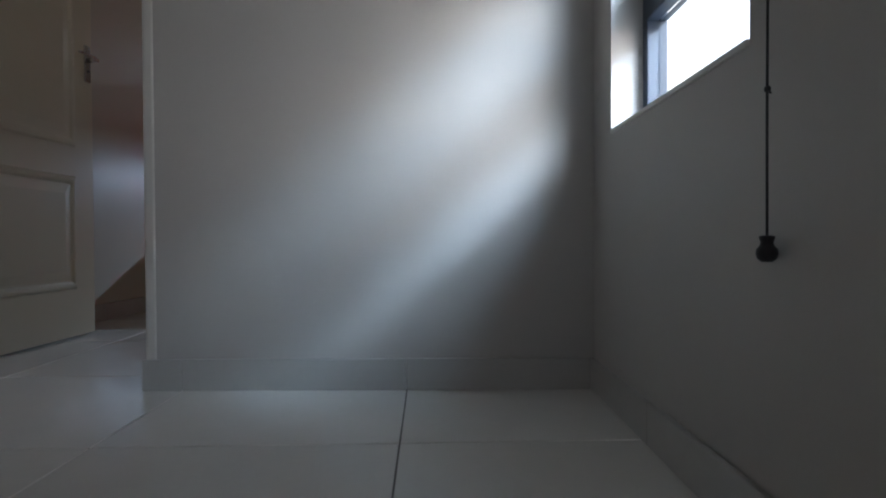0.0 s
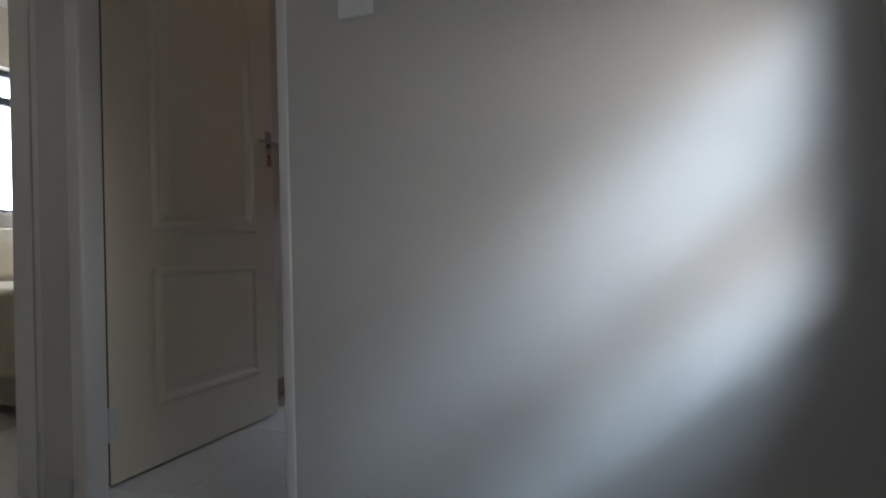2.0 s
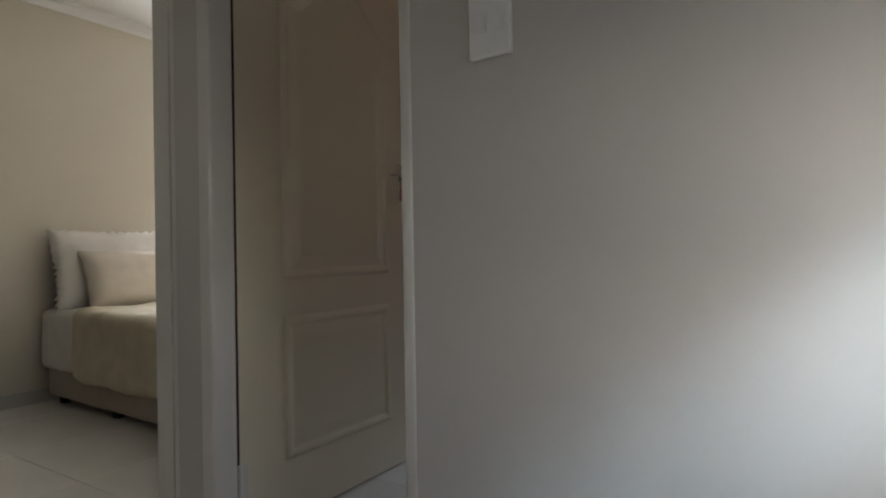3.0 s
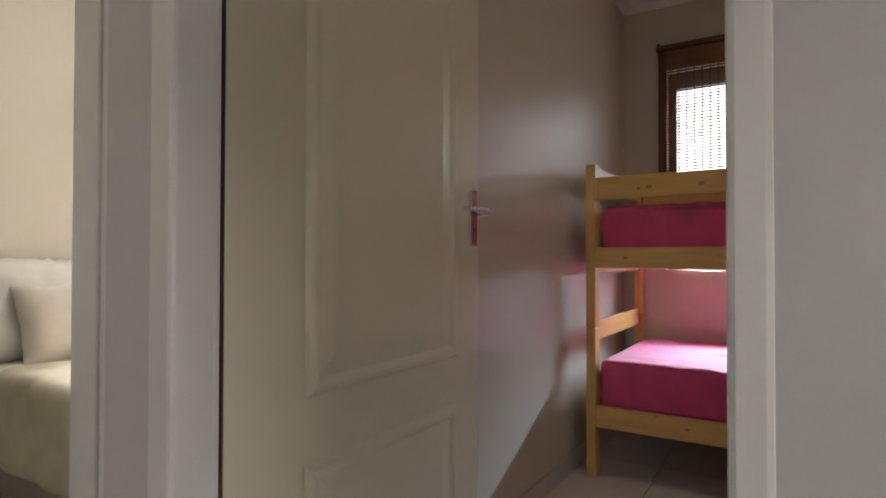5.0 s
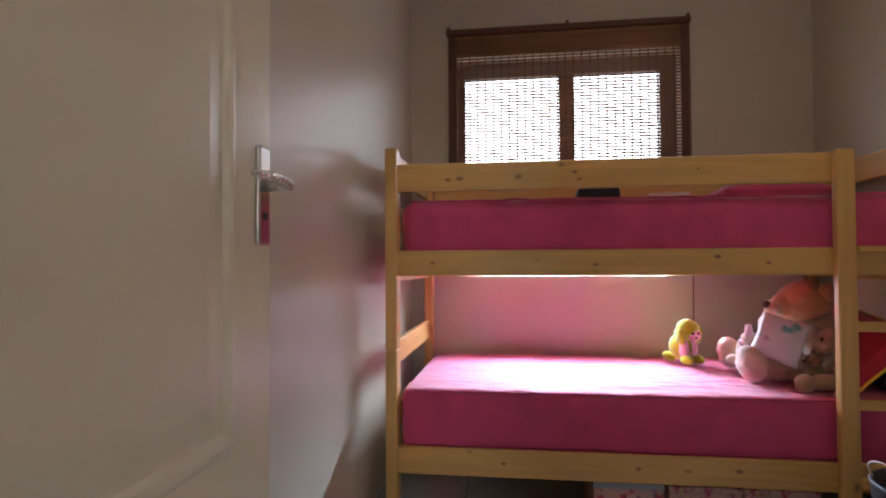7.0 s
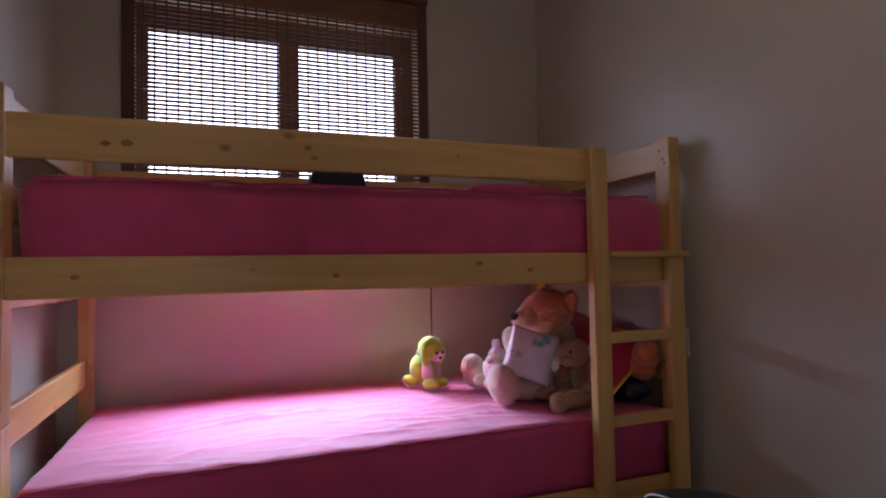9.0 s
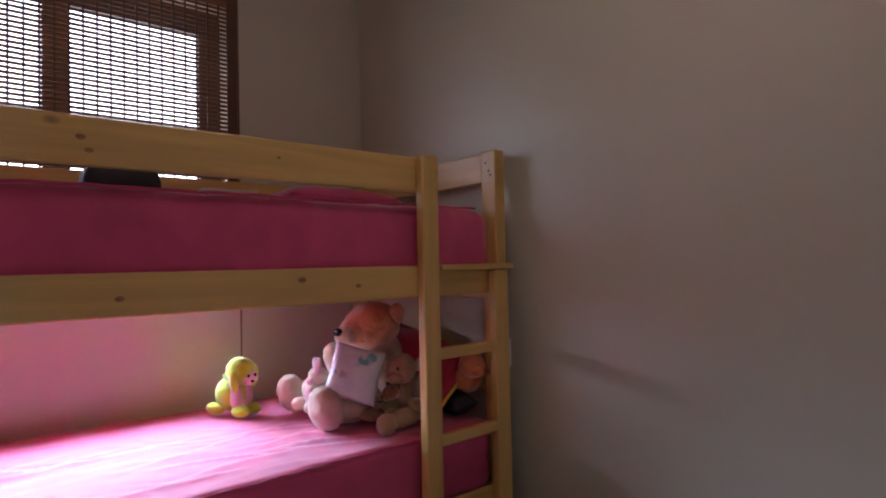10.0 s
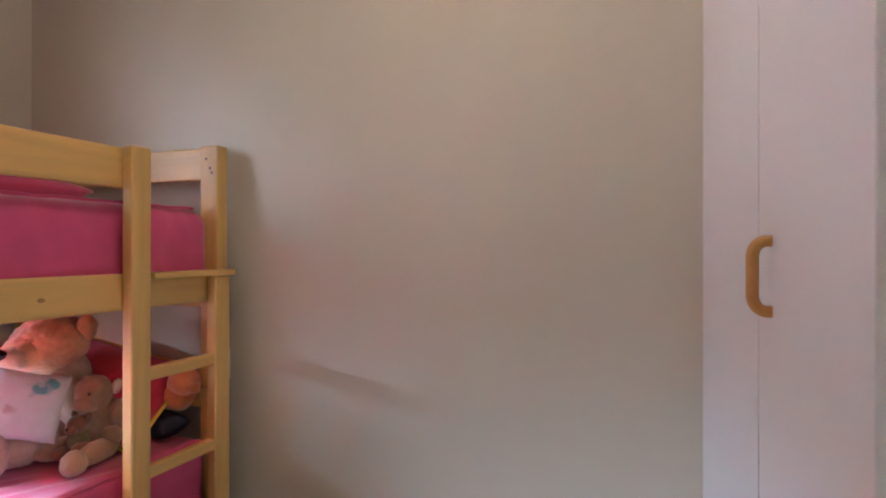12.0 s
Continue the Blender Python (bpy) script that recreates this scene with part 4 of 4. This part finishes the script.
# yellow puppy sitting by itself
plush("toy_puppy", [
    (0, (-0.025, 0, 0.075), (0.060, 0.048, 0.062), (0, -18, 0)), (0, (0.018, 0, 0.160), (0.052, 0.052, 0.050), None), (1, (0.048, 0.006, 0.140), (0.030, 0.034, 0.032), None),
    (0, (0.035, -0.056, 0.132), (0.018, 0.014, 0.040), (10, 0, 0)), (0, (0.030, 0.056, 0.132), (0.018, 0.014, 0.040), (-10, 0, 0)),
    (1, (0.020, -0.025, 0.070), (0.024, 0.022, 0.045), None), (1, (0.020, 0.025, 0.070), (0.024, 0.022, 0.045), None),
    (0, (0.040, -0.030, 0.022), (0.038, 0.024, 0.022), None), (0, (0.040, 0.030, 0.022), (0.038, 0.024, 0.022), None),
    (0, (-0.070, -0.030, 0.025), (0.040, 0.022, 0.024), None), (0, (-0.085, 0.02, 0.045), (0.02, 0.016, 0.034), (0, -30, 0)),
    (2, (0.074, -0.026, 0.148), (0.005, 0.005, 0.006), None), (2, (0.079, 0.004, 0.148), (0.005, 0.005, 0.006), None), (2, (0.080, -0.012, 0.128), (0.006, 0.007, 0.005), None),
    (3, (-0.010, -0.038, 0.140), (0.020, 0.006, 0.010), (0, 30, 0)), (3, (0.000, -0.042, 0.120), (0.008, 0.005, 0.018), (0, 20, 0)),
], [PLUSH_YELLOW, PLUSH_PINK, EYE, material("green_ribbon", (0.35, 0.62, 0.25), 0.5, 0.08, 20, 200, 0.05)], (0.435, 2.90, BEDZ), "yellow plush puppy with a green ribbon", -60, 0.003)


def soft(name, w, h, d, seed, m, mat, label, category, trim=None):
    ob = part(name, cushion(w, h, d, seed), mat, None, "", True)
    ob.matrix_world = m
    tagged(ob, label, category)
    if trim:
        k = 40
        ring = []
        for i in range(k):
            a = 2 * math.pi * i / k
            c, s = math.cos(a), math.sin(a)
            q = max(abs(c), abs(s))
            ring.append((c / q * w / 2 * 0.985, 0, s / q * h / 2 * 0.985))
        cable("piping", ring + ring[:1], 0.006, trim, ob, "yellow piped edge")
    return ob


def plane_pose(at, along, up):
    """A pose whose x runs along one direction and whose z is nearest to another."""
    x = Vector(along).normalized()
    y = Vector(up).cross(x).normalized()
    z = x.cross(y)
    m = Matrix((x, y, z)).transposed().to_4x4()
    m.translation = at
    return m


soft("cushion", 0.172, 0.180, 0.065, 5, plane_pose((0.672, 2.470, 0.725), (0.16, -0.09, -0.055), (0.075, 0.02, 0.15)), CUSHION, "white printed cushion in the bear's lap", "cushion")
soft("pillow", 0.44, 0.31, 0.12, 7, plane_pose((0.945, 2.535, 0.705), (0.20, -0.95, -0.22), (0.19, 0.02, 0.165)), PINK_DARK, "red pillow with yellow piping at the bunk's end", "pillow", YELLOW_TRIM)
soft("pillow", 0.52, 0.34, 0.11, 8, pose(0.78, 2.86, 1.322, 84, 0, 8), PINK, "pink pillow lying on the upper bunk", "pillow")
plush("toy_fox", [(0, (0, 0, 0.05), (0.05, 0.06, 0.05), None), (0, (-0.01, -0.04, 0.10), (0.045, 0.05, 0.045), None), (0, (-0.02, -0.08, 0.085), (0.02, 0.03, 0.02), None), (0, (0.02, -0.03, 0.145), (0.012, 0.016, 0.022), None)],
      [PLUSH_ORANGE], (1.045, 2.335, BEDZ + 0.075), "orange plush toy behind the ladder", 0, 0.004)
soft("bolster", 0.24, 0.10, 0.08, 9, pose(1.025, 2.41, 0.590, 80, 0, 80), NAVY, "dark grey rolled cushion under the red pillow", "cushion")

bm = cloth_box(-0.112, 0.048, 2.295, 2.425, 1.258, 1.330, 14, 12, 6, 0.018, 0.004, 12)
for v in bm.verts:
    k = max(0.0, (v.co.z - 1.29) / 0.044)
    v.co.x += (-0.032 - v.co.x) * 0.16 * k
tagged(part("pouch", bm, NAVY, None, "", True), "dark navy soft pouch lying on the upper bunk", "pouch")
for i, (mat, dx, turn, label) in enumerate(((PINK_DARK, 0.0, 4, "red closed book lying on the upper bunk"), (PLASTIC, 0.006, -7, "white closed book on top of a red one"))):
    book = empty("book", (0.256 + dx, 2.475, 1.266 + i * 0.019), label, "book", turn=turn)
    part("cover", boxes((-0.076, 0.076, -0.058, 0.058, 0, 0.0022), (-0.076, 0.076, -0.058, 0.058, 0.0158, 0.018), (-0.076, 0.076, 0.0558, 0.058, 0.0022, 0.0158)), mat, book)
    part("pages", boxes((-0.073, 0.073, -0.055, 0.0558, 0.0022, 0.0158)), LINEN, book)

# storage boxes under the bunk
EIFFEL = material("dark_print", (0.06, 0.045, 0.05), 0.6, 0.1, 20, 100, 0.02)
for i, x0 in enumerate((-0.072, 0.192, 0.448)):
    sb = empty("storage_box", (x0 + 0.125, 2.42, 0), "floral printed cardboard storage box under the bunk", "storage box", "boxes under the bunk")
    under(sb, "body", box(x0, x0 + 0.246, 2.235, 2.60, 0.0, 0.205 + 0.004 * (i == 0), 0.003), FLORAL)
    under(sb, "lid", box(x0 - 0.003, x0 + 0.249, 2.231, 2.604, 0.206, 0.226 + 0.004 * (i == 0), 0.003), FLORAL_TOP if i == 0 else FLORAL, "glossy grey-blue lid" if i == 0 else "")
    bm = bmesh.new()
    cx = x0 + 0.11
    outline = [(-0.045, 0.03), (-0.022, 0.075), (-0.010, 0.12), (-0.003, 0.17), (0.0, 0.195), (0.003, 0.17), (0.010, 0.12), (0.022, 0.075), (0.045, 0.03), (0.022, 0.03), (0.0, 0.062), (-0.022, 0.03)]
    vs = [bm.verts.new((cx + x, 2.2335, z)) for x, z in outline]
    f = bm.faces.new(vs)
    bmesh.ops.solidify(bm, geom=[f], thickness=0.001)
    under(sb, "print", bm, EIFFEL, "dark tower silhouette print")

# drum-shaped basket before the ladder, with a pale cord handle
basket = empty("basket", (0.78, 1.80, 0), "dark round basket with a pale cord handle", "basket")
bm = lathe([(0.0, 0.0), (0.115, 0.0), (0.122, 0.01), (0.145, 0.40), (0.150, 0.412), (0.145, 0.418), (0.138, 0.412), (0.116, 0.016), (0.0, 0.014)], 40)
under_m = Matrix.Translation((0.78, 1.80, 0))
bmesh.ops.transform(bm, matrix=under_m, verts=bm.verts)
under(basket, "body", bm, material("dark_grey_basket", (0.045, 0.042, 0.045), 0.5, 0.15, 20, 160, 0.15), "", True)
cable("handle", [Vector(p) - Vector((0.78, 1.80, 0)) for p in ((0.70, 1.68, 0.415), (0.675, 1.70, 0.45), (0.65, 1.745, 0.475), (0.635, 1.80, 0.478), (0.64, 1.85, 0.455), (0.66, 1.87, 0.415))], 0.0025, LINEN, basket, "pale cord loop")

socket = empty("wall_socket", (EAST, 2.235, 0.775), "white plastic wall socket beside the ladder", "socket")
under(socket, "plate", box(EAST - 0.010, EAST, 2.225, 2.305, 0.715, 0.815, 0.004, 3), PLASTIC)
under(socket, "switch", box(EAST - 0.014, EAST - 0.008, 2.275, 2.293, 0.775, 0.798, 0.002), PLASTIC)

lamp = empty("ceiling_lamp", (0.42, 1.45, TOP), "round warm glowing ceiling lamp", "lamp")
bm = lathe([(0.0, -0.085), (0.06, -0.08), (0.11, -0.058), (0.135, -0.02), (0.135, -0.012)], 32)
part("diffuser", bm, LAMP, lamp, "opal glass bowl", True)
bm = lathe([(0.0, 0.0), (0.15, 0.0), (0.15, -0.012), (0.0, -0.012)], 32)
part("base", bm, PLASTIC, lamp)
cable("piping", [(XL + 0.10, YF + 0.032, 1.013), (0.2, YF + 0.030, 1.012), (1.0, YF + 0.030, 1.0135), (XR - 0.08, YF + 0.034, 1.016)], 0.006, YELLOW_TRIM, mattress_up, "yellow piped seam")

# ---------------- floor tiles and skirtings, piece by piece ----------------
SX, SY, PITCH, JOINT = 0.088, -0.417, 0.584, 0.003
shared = bpy.data.meshes.new("tile")
bm = box(0, PITCH - JOINT, 0, PITCH - JOINT, -0.012, 0, 0.0012, 1)
bm.to_mesh(shared)
bm.free()
shared.materials.append(TILE)
for i in range(-7, 2):
    for j in range(-6, 7):
        x, y = SX + i * PITCH, SY + j * PITCH
        if x > 1.2 or y > 3.25 or x < -3.7 or y < -3.6:
            continue
        tile = new("tile", shared)
        tile.parent = floor
        m = Matrix.Translation((SX, 0, 0)) @ pose(0, 0, 0, 0, 0, 1.8) @ Matrix.Translation((x + JOINT / 2 - SX, y + JOINT / 2, 0))
        tile.matrix_world = m


def skirting(name, x0, x1, y0, y1, along, start, label):
    """A run of cut skirting tiles along a wall, with joints."""
    run = empty(name, ((x0 + x1) / 2, (y0 + y1) / 2, 0), label, "skirting")
    tagged(run, kind="structure")
    a, b = (x0, x1) if along == "x" else (y0, y1)
    cuts = [a] + [start + k * PITCH for k in range(-12, 13) if a + 0.02 < start + k * PITCH < b - 0.02] + [b]
    for p, q in zip(cuts, cuts[1:]):
        r = (p + 0.001, q - 0.001, y0, y1) if along == "x" else (x0, x1, p + 0.001, q - 0.001)
        under(run, "tile", box(*r, 0.0, 0.082, 0.0015, 1), SKIRT)
    return run


S = 0.011
skirting("skirting_passage_end", -0.018, EAST - S, -S, 0, "x", SX, "grey tile skirting along the passage end wall")
skirting("skirting_stub", -0.812, -0.704, -S, 0, "x", SX, "grey tile skirting beside the door frame")
skirting("skirting_passage_east", EAST - S, EAST, -3.5, 0, "y", SY, "grey tile skirting under the passage window")
skirting("skirting_passage_west", -0.82, -0.82 + S, -3.5, -0.81, "y", SY, "grey tile skirting along the passage")
skirting("skirting_bunk_west", WEST, WEST + S, PART, NORTH, "y", SY, "grey tile skirting in the bunk room")
skirting("skirting_bunk_east", EAST - S, EAST, 0.86, NORTH, "y", SY, "grey tile skirting in the bunk room")
skirting("skirting_bunk_north", WEST + S, EAST - S, NORTH - S, NORTH, "x", SX, "grey tile skirting behind the bunk bed")
skirting("skirting_bedroom", -3.2, -3.2 + S, -3.5, NORTH, "y", SY, "grey tile skirting in the bedroom")
